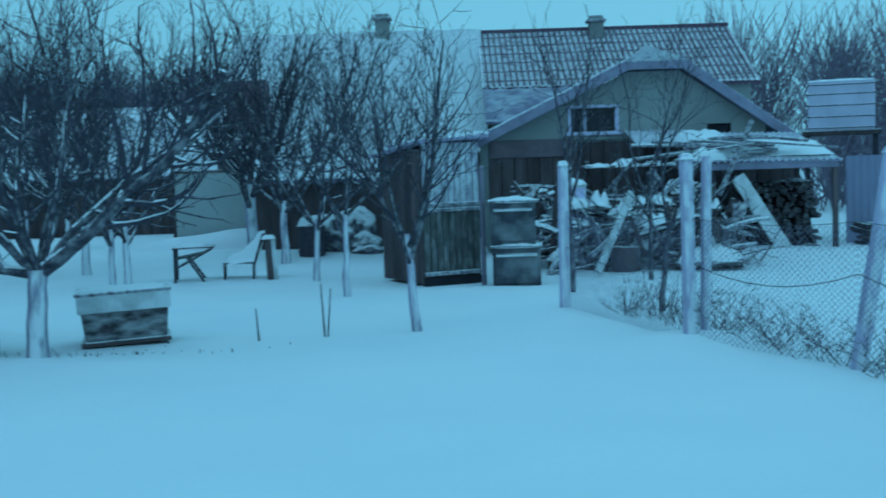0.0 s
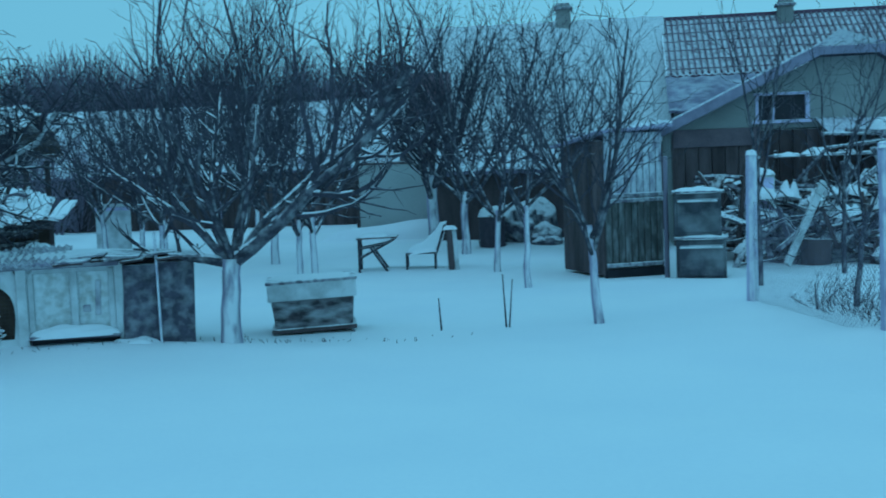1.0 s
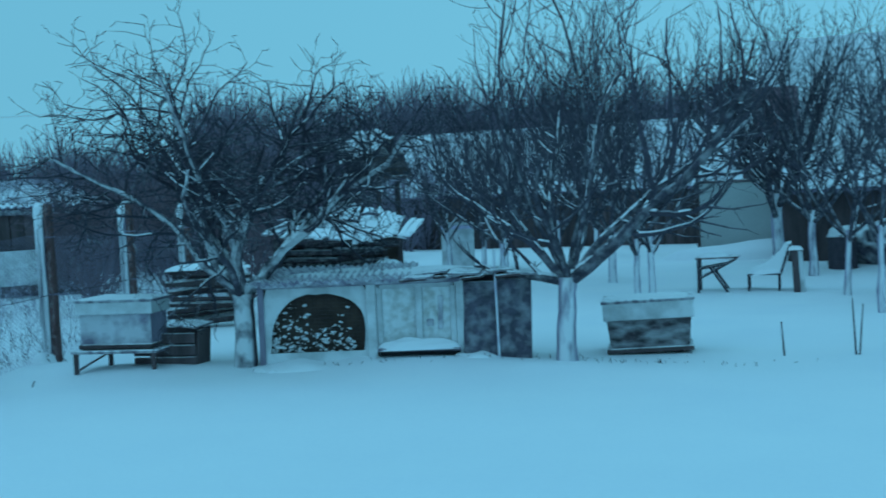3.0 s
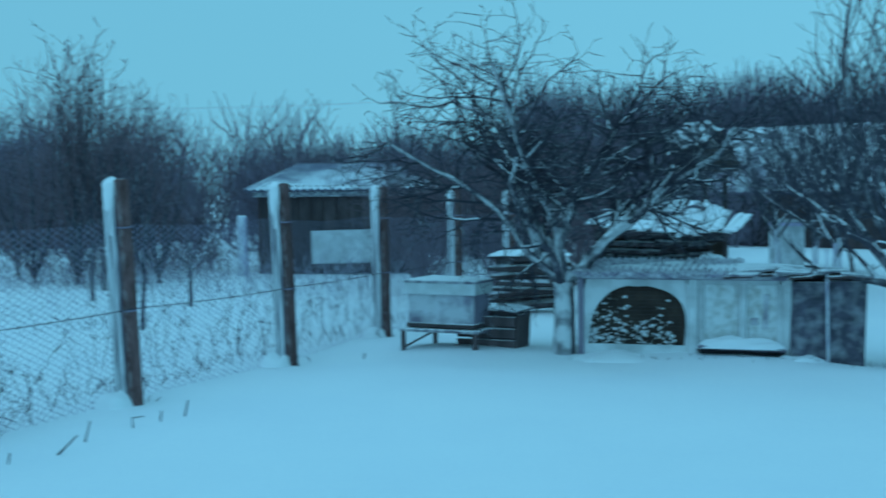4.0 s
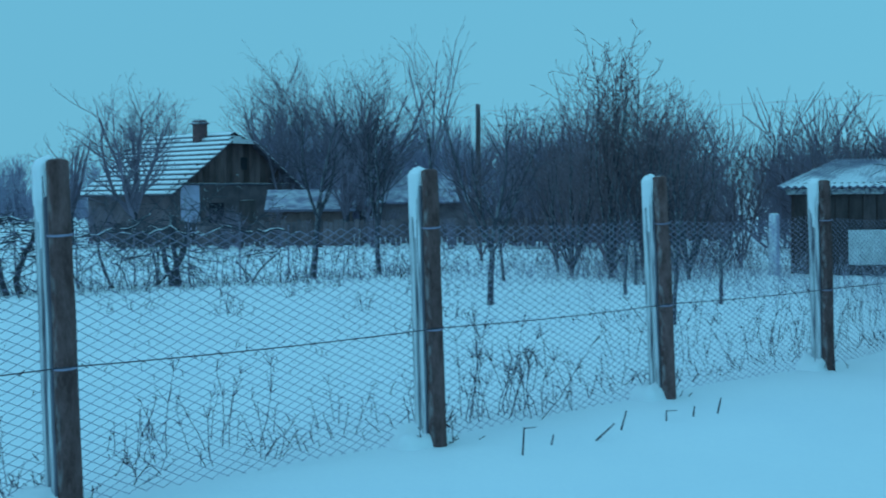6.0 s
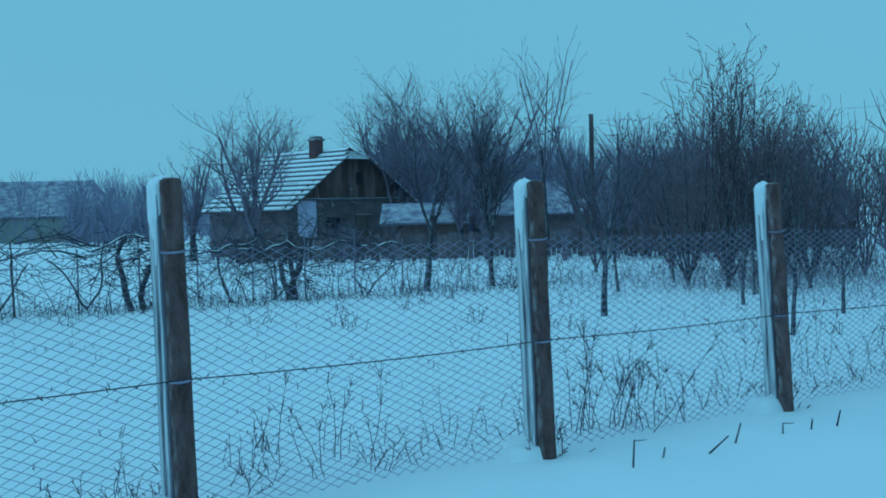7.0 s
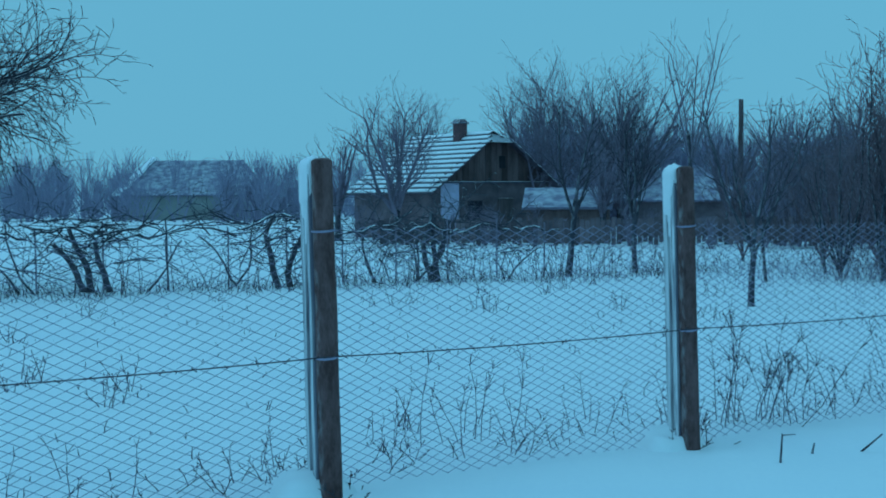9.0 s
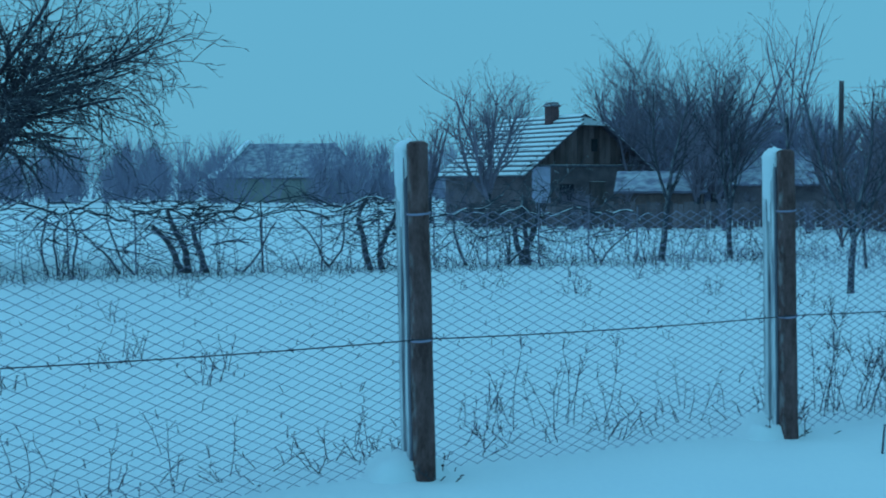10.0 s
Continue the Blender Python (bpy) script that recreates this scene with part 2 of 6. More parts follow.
def tube(bm, a, b, r0, r1=None, sides=8):
    """A tapered rod from a to b, closed at both ends."""
    a, b = Vector(a), Vector(b)
    d = b - a
    rot = d.to_track_quat("Z", "Y").to_matrix().to_4x4()
    bmesh.ops.create_cone(bm, cap_ends=True, segments=sides, radius1=r0, radius2=r0 if r1 is None else r1, depth=d.length,
                          matrix=Matrix.Translation((a + b) / 2) @ rot)
    return bm


def rods(segs, sides=3):
    """Vertices and faces of many open tapered rods: rows of (start, end, radius, radius)."""
    verts, faces = [], []
    ring = [(math.cos(2 * math.pi * k / sides), math.sin(2 * math.pi * k / sides)) for k in range(sides)]
    for a, b, r0, r1 in segs:
        d = (b - a).normalized()
        u = d.cross(Vector((0.31, 0.17, 0.93)))
        u = u.normalized() if u.length > 1e-3 else Vector((1, 0, 0))
        v = d.cross(u)
        i = len(verts)
        for c, s_ in ring:
            verts.append(a + (u * c + v * s_) * r0)
        for c, s_ in ring:
            verts.append(b + (u * c + v * s_) * r1)
        for k in range(sides):
            faces.append((i + k, i + (k + 1) % sides, i + sides + (k + 1) % sides, i + sides + k))
    return verts, faces


def limb_tube(rows, sides=7):
    """Vertices and faces of one bent, tapered limb through rows of (start, end, radius, radius)."""
    pts = [rows[0][0]] + [r_[1] for r_ in rows]
    rad = [rows[0][2]] + [r_[3] for r_ in rows]
    verts, faces = [], []
    for k, (p, r) in enumerate(zip(pts, rad)):
        d = (pts[min(k + 1, len(pts) - 1)] - pts[max(k - 1, 0)]).normalized()
        u = d.cross(Vector((0.31, 0.17, 0.93)))
        u = u.normalized() if u.length > 1e-3 else Vector((1, 0, 0))
        v = d.cross(u)
        for i in range(sides):
            a = 6.2832 * i / sides
            verts.append(p + (u * math.cos(a) + v * math.sin(a)) * r * (1 + 0.12 * noise.noise(p * 9 + Vector((i, 0, 0)))))
    for k in range(len(pts) - 1):
        for i in range(sides):
            a, b = k * sides + i, k * sides + (i + 1) % sides
            faces.append((a, b, b + sides, a + sides))
    faces.append(tuple(range((len(pts) - 1) * sides, len(pts) * sides)))
    return verts, faces


def heap(bm, w, d, h, seed, at=(0, 0, 0), n=22, rough=0.12):
    """A soft mound of snow, w by d and h high."""
    rnd = Vector((seed * 3.1, seed * 1.7, 0))
    grid = []
    for j in range(n + 1):
        row = []
        for i in range(n + 1):
            u, v = 2 * i / n - 1, 2 * j / n - 1
            e = max(0.0, 1 - (abs(u) ** 3 + abs(v) ** 3))
            k = noise.noise(Vector((u * 2, v * 2, 0)) + rnd)
            z = h * (e ** 0.5) * (1 + rough * 3 * k) - 0.03
            row.append(bm.verts.new((at[0] + w / 2 * u, at[1] + d / 2 * v, at[2] + z)))
        grid.append(row)
    for j in range(n):
        for i in range(n):
            bm.faces.new((grid[j][i], grid[j][i + 1], grid[j + 1][i + 1], grid[j + 1][i]))
    return bm


def smooth(ob):
    for p in ob.data.polygons:
        p.use_smooth = True
    return ob


# ---- trees ----
def branch(rnd, out, p, d, length, r, level, o):
    """One limb and all that grows from it; out gets rows (level, start, end, radius, radius)."""
    n = max(2, int(length / o["step"]))
    taper = 0.35 if level < o["levels"] else 0.6
    for k in range(n):
        f0, f1 = k / n, (k + 1) / n
        w = o.get("bend", 0.5 * o["wiggle"]) if level == 0 else o["wiggle"]
        d = (d + Vector((rnd.gauss(0, w), rnd.gauss(0, w), rnd.gauss(0, w) + o["lift"][min(level, len(o["lift"]) - 1)]))).normalized()
        q = p + d * (length / n)
        r0, r1 = r * (1 - f0 * (1 - taper)), r * (1 - f1 * (1 - taper))
        out.append((level, p, q, r0, r1))
        if level < o["levels"] and f1 > o["bare"][min(level, len(o["bare"]) - 1)]:
            many = o["kids"][min(level, len(o["kids"]) - 1)]
            count = int(many) + (rnd.random() < many - int(many))
            for _ in range(count):
                side = d.orthogonal()
                side.rotate(Matrix.Rotation(rnd.uniform(0, 6.283), 3, d))
                a = radians(rnd.uniform(*o["angle"]))
                dd = (d * math.cos(a) + side.normalized() * math.sin(a)).normalized()
                ratio = o["ratio"][min(level, len(o["ratio"]) - 1)]
                branch(rnd, out, q, dd, length * ratio * rnd.uniform(0.6, 1.1) * (1.15 - 0.5 * f1),
                       max(o["thin"], r1 * rnd.uniform(0.45, 0.65)), level + 1, o)
        p = q


SHRUBBY = dict(step=0.14, wiggle=0.13, lift=(0.03, 0.05, 0.06, 0.06), levels=3, bare=(0.15, 0.2, 0.25), kids=(0.9, 0.8, 0.6),
               angle=(28, 65), ratio=(0.5, 0.5, 0.5), thin=0.0035)


def tree(name, x, y, seed, height, trunk_r, trunk_h, limbs, opts=None, lean=(0, 0), trunk_mat=None, crown_mat=None,
         label="", category="tree", group="", splay=(20, 55), fan=None, limb_mat=None, laid=False):
    """A bare tree: a tapered trunk and limbs that fork into twigs. fan: rows of (azimuth, elevation, length, radius) for chosen limbs."""
    rnd = random.Random(seed)
    o = dict(SHRUBBY, **(opts or {}))
    thing = empty(name, x, y, label=label, category=category, group=group)
    bm = bmesh.new()
    p, d = Vector((0, 0, -0.12)), Vector((lean[0], lean[1], 1)).normalized()
    steps = 6
    pts = [p.copy()]
    for k in range(steps):
        p = p + (d + Vector((rnd.gauss(0, 0.05), rnd.gauss(0, 0.05), 0))).normalized() * ((trunk_h + 0.12) / steps)
        pts.append(p.copy())
    rings = []
    sides = 10
    for k, q in enumerate(pts):
        f = k / steps
        r = trunk_r * (1.35 - 0.9 * f if f < 0.2 else 1.17 - 0.25 * f + (0.12 if f > 0.9 else 0))
        rings.append([bm.verts.new(q + Vector((math.cos(6.2832 * i / sides), math.sin(6.2832 * i / sides), 0)) * r *
                                   (1 + 0.12 * noise.noise(Vector((i * 0.9, k * 0.7, seed))))) for i in range(sides)])
    for a, b in zip(rings, rings[1:]):
        for i in range(sides):
            bm.faces.new((a[i], a[(i + 1) % sides], b[(i + 1) % sides], b[i]))
    bm.faces.new(rings[-1])
    smooth(part("trunk", bm, trunk_mat or LIME, thing))
    ways = []
    for az, el, ln, r in fan or ():
        a, e = radians(az), radians(el)
        ways.append((Vector((math.cos(a) * math.cos(e), math.sin(a) * math.cos(e), math.sin(e))), ln, r, 0.04))
    for k in range(limbs):
        a, e = 6.2832 * (k + rnd.uniform(-0.3, 0.3)) / max(limbs, 1), radians(rnd.uniform(*splay))
        way = Vector((math.cos(a) * math.sin(e), math.sin(a) * math.sin(e), math.cos(e)))
        ways.append((way, (height - trunk_h) * rnd.uniform(0.75, 1.05), trunk_r * rnd.uniform(0.5, 0.75), rnd.uniform(0.0, 0.35) * trunk_h))
    fine, snow_rows = [], []
    for way, ln, r, drop in ways:
        segs = []
        f = 1 - drop / (trunk_h + 0.12)
        k = min(int(f * steps), steps - 1)
        branch(rnd, segs, pts[k].lerp(pts[k + 1], f * steps - k), way, ln, r, 0, o)
        shared("limb", mesh_from("limb", *limb_tube([s_[1:] for s_ in segs if s_[0] == 0]), limb_mat or crown_mat or BARK), thing)
        fine += [s_[1:] for s_ in segs if s_[0] > 0]
        if laid:
            for lv, p, q, r0, r1 in segs:
                d = (q - p).normalized()
                if r1 > 0.013 and abs(d.z) < 0.78 and noise.noise(p * 3.5 + Vector((seed, 0, 0))) > -0.05:
                    off = Vector((0.1, -0.45, 0.8)) * 0.62
                    snow_rows.append((p + off * r0, q + off * r1, r0 * 0.58, r1 * 0.5))
    shared("crown", mesh_from("crown", *rods(fine, 3), crown_mat or TWIG), thing)["kind"] = "stuff"
    if snow_rows:
        shared("limb_snow", mesh_from("limb_snow", *rods(snow_rows, 6), SNOW), thing, "snow lying along the limbs")["kind"] = "stuff"
    return thing


# ---- ground ----
def spread(lo, hi, fine_lo, fine_hi, step):
    """Places for the lines of the ground's net: close together in the middle, wider towards the horizon."""
    mid = list(np.arange(fine_lo, fine_hi + 1e-6, step))
    left, right, s_ = [], [], step
    v = fine_lo
    while v > lo:
        s_ *= 1.35
        v -= s_
        left.append(max(v, lo))
    v, s_ = fine_hi, step
    while v < hi:
        s_ *= 1.35
        v += s_
        right.append(min(v, hi))
    return left[::-1] + mid + right


MOUNDS = [(4.9, 21.0, 3.2, 1.6, 0.2), (-5.4, 10.5, 2.3, 0.55, 0.10), (-3.1, 11.9, 1.0, 0.5, 0.03), (-3.4, 19.3, 1.6, 0.8, 0.08),
          (0.3, 16.4, 1.6, 0.5, 0.04), (-8.2, 9.6, 1.0, 0.5, 0.07), (-2.2, 25.2, 1.8, 0.9, 0.12), (2.4, 10.9, 0.5, 0.4, 0.08),
          (-6.72, 3.15, 0.16, 0.2, 0.035), (-6.9, 3.5, 0.2, 0.16, 0.03), (-7.0, 3.95, 0.16, 0.22, 0.025), (-7.25, 4.5, 0.2, 0.2, 0.03)]


def snow_height(x, y):
    z = gz(x, y)
    if abs(x) < 60 and abs(y) < 60:
        v = Vector((x * 0.25, y * 0.25, 0))
        z += 0.045 * noise.noise(v) + 0.018 * noise.noise(v * 4.3)
        # beyond the west fence the snow is thin and lumpy over rough grass
        side = (x + 6.26) * 0.93 + y * 0.36
        if side < -0.3:
            z += min(1.0, (-0.3 - side) / 0.6) * (0.05 * noise.noise(v * 7) + 0.035 * noise.noise(v * 17) - 0.06)
        for mx, my, w, d, h in MOUNDS:
            z += h * math.exp(-((x - mx) / w) ** 2 - ((y - my) / d) ** 2)
    return z


xs, ys = spread(-2500, 2500, -27, 12, 0.16), spread(-2500, 2500, -6, 27, 0.16)
verts = [(x, y, snow_height(x, y)) for y in ys for x in xs]
nx = len(xs)
faces = [(j * nx + i, j * nx + i + 1, (j + 1) * nx + i + 1, (j + 1) * nx + i) for j in range(len(ys) - 1) for i in range(nx - 1)]
smooth(tagged(new("ground", mesh_from("ground", verts, faces, SNOW)), "smooth fresh snow over a village garden and field", "ground", kind="structure"))
# ---- things ----
TWIGS = [(-6.5, 3.29, 0.18, 0.01, 0.01), (-6.72, 3.61, 0.07, 0.01, 0.02), (-6.77, 3.93, 0.12, 0.09, 0.15), (-6.96, 4.29, 0.14, 0.03, 0.04), (-7.06, 4.75, 0.08, 0.0, 0.0), (-7.12, 5.02, 0.08, 0.01, 0.01), (-7.16, 5.26, 0.12, 0.02, 0.03), (-8.53, 8.5, 0.06, 0.03, 0.03)]
def between(a, b):
    """Length and turn (degrees) of the line from a to b on the plan."""
    return math.hypot(b[0] - a[0], b[1] - a[1]), math.degrees(math.atan2(b[1] - a[1], b[0] - a[0]))


def prism(bm, outline, y0, y1):
    """A slab with an outline in x and z, from y0 to y1."""
    f = [bm.verts.new((x, y0, z)) for x, z in outline]
    g = [bm.verts.new((x, y1, z)) for x, z in outline]
    bm.faces.new(f)
    bm.faces.new(g[::-1])
    n = len(outline)
    for i in range(n):
        bm.faces.new((f[i], g[i], g[(i + 1) % n], f[(i + 1) % n]))
    return bm


def corrugated(bm, a, b, c, d, t=0.06, pitch=0.3, amp=0.025, cap=240):
    """A sheet of waves between four corners (a-b the eave, d-c the ridge), t thick."""
    a, b, c, d = map(Vector, (a, b, c, d))
    n = min(cap, max(4, int((b - a).length / pitch) * 4))
    up = (b - a).cross(d - a).normalized()
    if up.z < 0:
        up = -up
    rows = []
    for lo, hi in ((a, b), (d, c)):
        for k in (0, -t):
            rows.append([bm.verts.new(lo.lerp(hi, i / n) + up * (k + amp * math.sin(i * math.pi / 2))) for i in range(n + 1)])
    e0, e1, r0, r1 = rows
    for i in range(n):
        bm.faces.new((e0[i], e0[i + 1], r0[i + 1], r0[i]))
        bm.faces.new((e1[i], r1[i], r1[i + 1], e1[i + 1]))
        bm.faces.new((e0[i], e1[i], e1[i + 1], e0[i + 1]))
        bm.faces.new((r0[i], r0[i + 1], r1[i + 1], r1[i]))
    for i in (0, n):
        bm.faces.new((e0[i], r0[i], r1[i], e1[i]))
    return bm


def plank_mesh(name, size, mat, seed=0, bend=0.0):
    """A board with slightly uneven edges, along x, its middle at the origin."""
    bm = bmesh.new()
    l, w, h = size
    rings = []
    for k in range(5):
        x = l * (k / 4 - 0.5)
        dz = bend * (1 - (2 * k / 4 - 1) ** 2)
        j = 1 + 0.06 * noise.noise(Vector((k * 1.3, seed, 0)))
        rings.append([bm.verts.new((x, w / 2 * j * sy, h / 2 * sz + dz)) for sy, sz in ((-1, -1), (1, -1), (1, 1), (-1, 1))])
    for p, q in zip(rings, rings[1:]):
        for i in range(4):
            bm.faces.new((p[i], p[(i + 1) % 4], q[(i + 1) % 4], q[i]))
    bm.faces.new(rings[0])
    bm.faces.new(rings[-1][::-1])
    bmesh.ops.recalc_face_normals(bm, faces=bm.faces)
    me = bpy.data.meshes.new(name)
    bm.to_mesh(me)
    bm.free()
    me.materials.append(mat)
    return me


def line_pose(a, b, roll=0.0):
    """A pose whose x runs from a to b, its origin half-way."""
    a, b = Vector(a), Vector(b)
    q = (b - a).to_track_quat("X", "Z").to_matrix().to_4x4()
    return Matrix.Translation((a + b) / 2) @ q @ pose(0, 0, 0, roll, 0, 0)


# ---- the west fence: concrete posts, round wooden poles, netting, a barbed strand ----
def diagonal_net(name, a, b, h0, h1, cell, r, parent, flat=0.48, mat=None):
    """Chain-link netting between two places on the ground: slanting wires both ways."""
    a, b = Vector((a[0], a[1], 0)), Vector((b[0], b[1], 0))
    along, length = (b - a).normalized(), (b - a).length
    za, zb = gz(a.x, a.y), gz(b.x, b.y)
    segs = []
    h = h1 - h0
    run = h / flat
    k = -run
    while k < length:
        for flip in (0, 1):
            s0, s1 = max(k, 0.0), min(k + run, length)
            if s1 - s0 > 0.02:
                t0, t1 = (s0 - k) / run, (s1 - k) / run
                pts = []
                cuts = 6
                for c in range(cuts + 1):
                    s_ = s0 + (s1 - s0) * c / cuts
                    t = t0 + (t1 - t0) * c / cuts
                    u = length - s_ if flip else s_
                    q = a + along * u
                    sag = 0.025 * noise.noise(Vector((q.x * 1.1, q.y * 1.1, t * 1.7)))
                    dip = 0.05 * math.sin(math.pi * u / length) * t
                    pts.append(Vector((q.x + sag, q.y + sag * 0.4, za + (zb - za) * u / length + h0 + h * t - dip + 0.8 * sag)))
                segs += [(p, q, r, r) for p, q in zip(pts, pts[1:])]
        k += cell
    return shared(name, mesh_from(name, *rods(segs, 3), mat or WIRE), parent)


def wire_run(name, pts, r, parent, barbs=0.0, mat=None, sag=0.0):
    segs = []
    for p, q in zip(pts, pts[1:]):
        p, q = Vector(p), Vector(q)
        mids = [p.lerp(q, k / 8) - Vector((0, 0, sag * (1 - (k / 4 - 1) ** 2))) for k in range(9)]
        segs += [(u, v, r, r) for u, v in zip(mids, mids[1:])]
    if barbs:
        rnd = random.Random(5)
        for p, q, _, _ in list(segs):
            n = max(1, int((q - p).length / barbs))
            for k in range(n):
                c = p.lerp(q, (k + 0.5) / n)
                v = Vector((rnd.uniform(-1, 1), rnd.uniform(-1, 1), rnd.uniform(-1, 1))).normalized() * 0.02
                segs.append((c - v, c + v, r * 0.8, r * 0.8))
    return shared(name, mesh_from(name, *rods(segs, 3), mat or WIRE), parent)


def concrete_post(w, h):
    """A square concrete post with a groove down its south face and a rounded head."""
    bm = bmesh.new()
    k = w / 2
    plan = [(-k, -k), (-0.25 * k, -k), (-0.2 * k, -0.72 * k), (0.25 * k, -0.72 * k), (0.3 * k, -k), (k, -k), (k, k), (-k, k)]
    rings = []
    for z, f in ((-0.3, 1.03), (0.4, 1.01), (1.0, 1.0), (h - 0.22, 1.0), (h - 0.08, 0.96), (h - 0.02, 0.78), (h, 0.45)):
        rings.append([bm.verts.new((x * f + 0.004 * noise.noise(Vector((z * 4, x * 30, y))), y * f + 0.004 * noise.noise(Vector((x, z * 4, y * 30))), z)) for x, y in plan])
    for p, q in zip(rings, rings[1:]):
        for i in range(8):
            bm.faces.new((p[i], p[(i + 1) % 8], q[(i + 1) % 8], q[i]))
    bm.faces.new(rings[-1])
    return bm


def plaster(w, z0, z1, seed):
    """A lumpy skin of blown snow round the head of a square post, with a ragged lower edge."""
    bm = bmesh.new()
    n, rows, rings = 20, 14, []
    for k in range(rows + 1):
        z = z0 + (z1 - z0) * k / rows
        ring = []
        for i in range(n):
            a = 6.2832 * i / n
            c, s_ = math.cos(a), math.sin(a)
            box = 1.0 / max(abs(c), abs(s_)) ** 0.8
            edge = z0 + (z1 - z0) * (0.35 + 0.45 * noise.noise(Vector((i * 0.9, seed * 3.1, 2))) + 0.35 * max(0, c))
            out = 0.5 * w * box * (1.07 + 0.05 * noise.noise(Vector((i * 0.7, z * 9, seed))) if z > edge else 0.80)
            if k == rows:
                out *= 0.72
            ring.append(bm.verts.new((out * c, out * s_, z)))
        rings.append(ring)
    for p, q in zip(rings, rings[1:]):
        for i in range(n):
            bm.faces.new((p[i], p[(i + 1) % n], q[(i + 1) % n], q[i]))
    bm.faces.new(rings[-1])
    return bm


def round_pole(r, h, seed, z0=-0.3):
    """A peeled round pole, a little crooked, with a worn rounded head."""
    bm = bmesh.new()
    rings, n = [], 12
    for k in range(9):
        z = z0 + (h - z0) * k / 8
        c = Vector((0.008 * noise.noise(Vector((z * 1.5, seed, 1))), 0.008 * noise.noise(Vector((z * 1.5, seed, 7))), z))
        rr = r * (1.08 - 0.12 * k / 8)
        rings.append([bm.verts.new(c + Vector((math.cos(6.2832 * i / n), math.sin(6.2832 * i / n), 0)) * rr *
                                   (1 + 0.06 * noise.noise(Vector((i * 0.8, z * 2, seed))))) for i in range(n)])
    for p, q in zip(rings, rings[1:]):
        for i in range(n):
            bm.faces.new((p[i], p[(i + 1) % n], q[(i + 1) % n], q[i]))
    head = [bm.verts.new(v.co.lerp(c, 0.4) + Vector((0, 0, 0.25 * r))) for v in rings[-1]]
    for i in range(n):
        bm.faces.new((rings[-1][i], rings[-1][(i + 1) % n], head[(i + 1) % n], head[i]))
    bm.faces.new(head)
    return bm


# where the brown poles stand, and how far each leans to the south
WEST = [(-4.2, -4.35, 1.0), (-5.13, -1.9, 1.0), (-6.06, 0.53, 1.0), (-6.98, 2.92, 1.8), (-7.92, 5.36, 3.9), (-8.72, 7.72, 3.4), (-9.80, 10.2, 1.5),
        (-10.8, 12.75, 1.0), (-11.8, 15.3, 1.0), (-12.8, 17.8, 1.0)]
west_fence = empty("wire_fence", 0, 0, 0, label="chain-link fence on concrete posts and brown poles, snow-plastered", category="fence")
fence_turn = math.degrees(math.atan2(2.42, -0.94)) - 90
for i, (x, y, tip) in enumerate(WEST):
    lean = pose(x, y, gz(x, y), 0, 0, fence_turn) @ pose(0, 0, 0, tip, 0, 0)
    post = smooth(part("post", concrete_post(0.105, 1.8), POST, west_fence, "pale grooved concrete post with blown snow"))
    post.matrix_basis = lean @ pose(-0.088, -0.012, 0, 0, 0, 0)
    pole = smooth(part("pole", round_pole(0.057, 1.79, i), BROWNPOLE, west_fence, "brown weathered wooden pole"))
    pole.matrix_basis = lean
    cap = smooth(part("snow_cap", heap(bmesh.new(), 0.112, 0.112, 0.06, i, n=9), SNOW, west_fence))
    cap.matrix_basis = lean @ pose(-0.088, -0.012, 1.785, 0, 0, 0)
    sleeve = smooth(part("snow_sleeve", plaster(0.107, 1.36, 1.80, i), SNOW, west_fence))
    sleeve.matrix_basis = lean @ pose(-0.091, -0.016, 0, 0, 0, 0)
    drift = smooth(part("snow_drift", heap(bmesh.new(), 0.36, 0.5, 0.17, i + 3, n=10), SNOW, west_fence))
    drift.matrix_basis = pose(x - 0.12, y - 0.1, snow_height(x, y) - 0.02, 0, 0, fence_turn)
    for z in (0.77, 1.43):
        bm = bmesh.new()
        bmesh.ops.create_cone(bm, segments=14, radius1=0.064, radius2=0.064, depth=0.012)
        band = part("wire_tie", bm, WIRE, west_fence)
        band.matrix_basis = lean @ pose(0, 0, z, 4, 3, 0)
for a, b in zip(WEST, WEST[1:]):
    diagonal_net("netting", (a[0] - 0.18, a[1] - 0.07), (b[0] - 0.18, b[1] - 0.07), -0.04, 1.46, 0.107, 0.0021, west_fence)
wire_run("barbed_wire", [(x + 0.06, y, gz(x, y) + 0.775) for x, y, _ in WEST], 0.0045, west_fence, 0.12, RUST, 0.015)

# ---- the east fence ----
EAST = [(1.47, 13.88), (2.32, 10.8), (3.26, 9.02), (4.1, 6.6), (5.0, 4.2)]
east_fence = empty("wire_fence", 0, 0, 0, label="sagging chain-link fence on snow-plastered cement pipe posts", category="fence")
for i, (x, y) in enumerate(EAST):
    h = 1.74
    bm = round_pole(0.064, h, i + 20)
    for z in (0.5, 0.98, 1.5):
        bmesh.ops.create_cone(bm, segments=14, radius1=0.069, radius2=0.069, depth=0.02, matrix=pose(0, 0, z))
    ob = smooth(part("post", bm, PIPE, east_fence))
    ob.matrix_basis = pose(x, y, gz(x, y), 0, (0.3, -0.5, 9, 2, -1)[i], 0)
    cap = smooth(part("snow_cap", heap(bmesh.new(), 0.13, 0.13, 0.06, i, n=7), SNOW, east_fence))
    cap.matrix_basis = ob.matrix_basis @ pose(0, 0, h - 0.01)
ob = smooth(part("pole", round_pole(0.05, 1.72, 33), PIPE, east_fence))
ob.matrix_basis = pose(2.5, 10.95, gz(2.5, 10.95), 0, 0.8, 0)
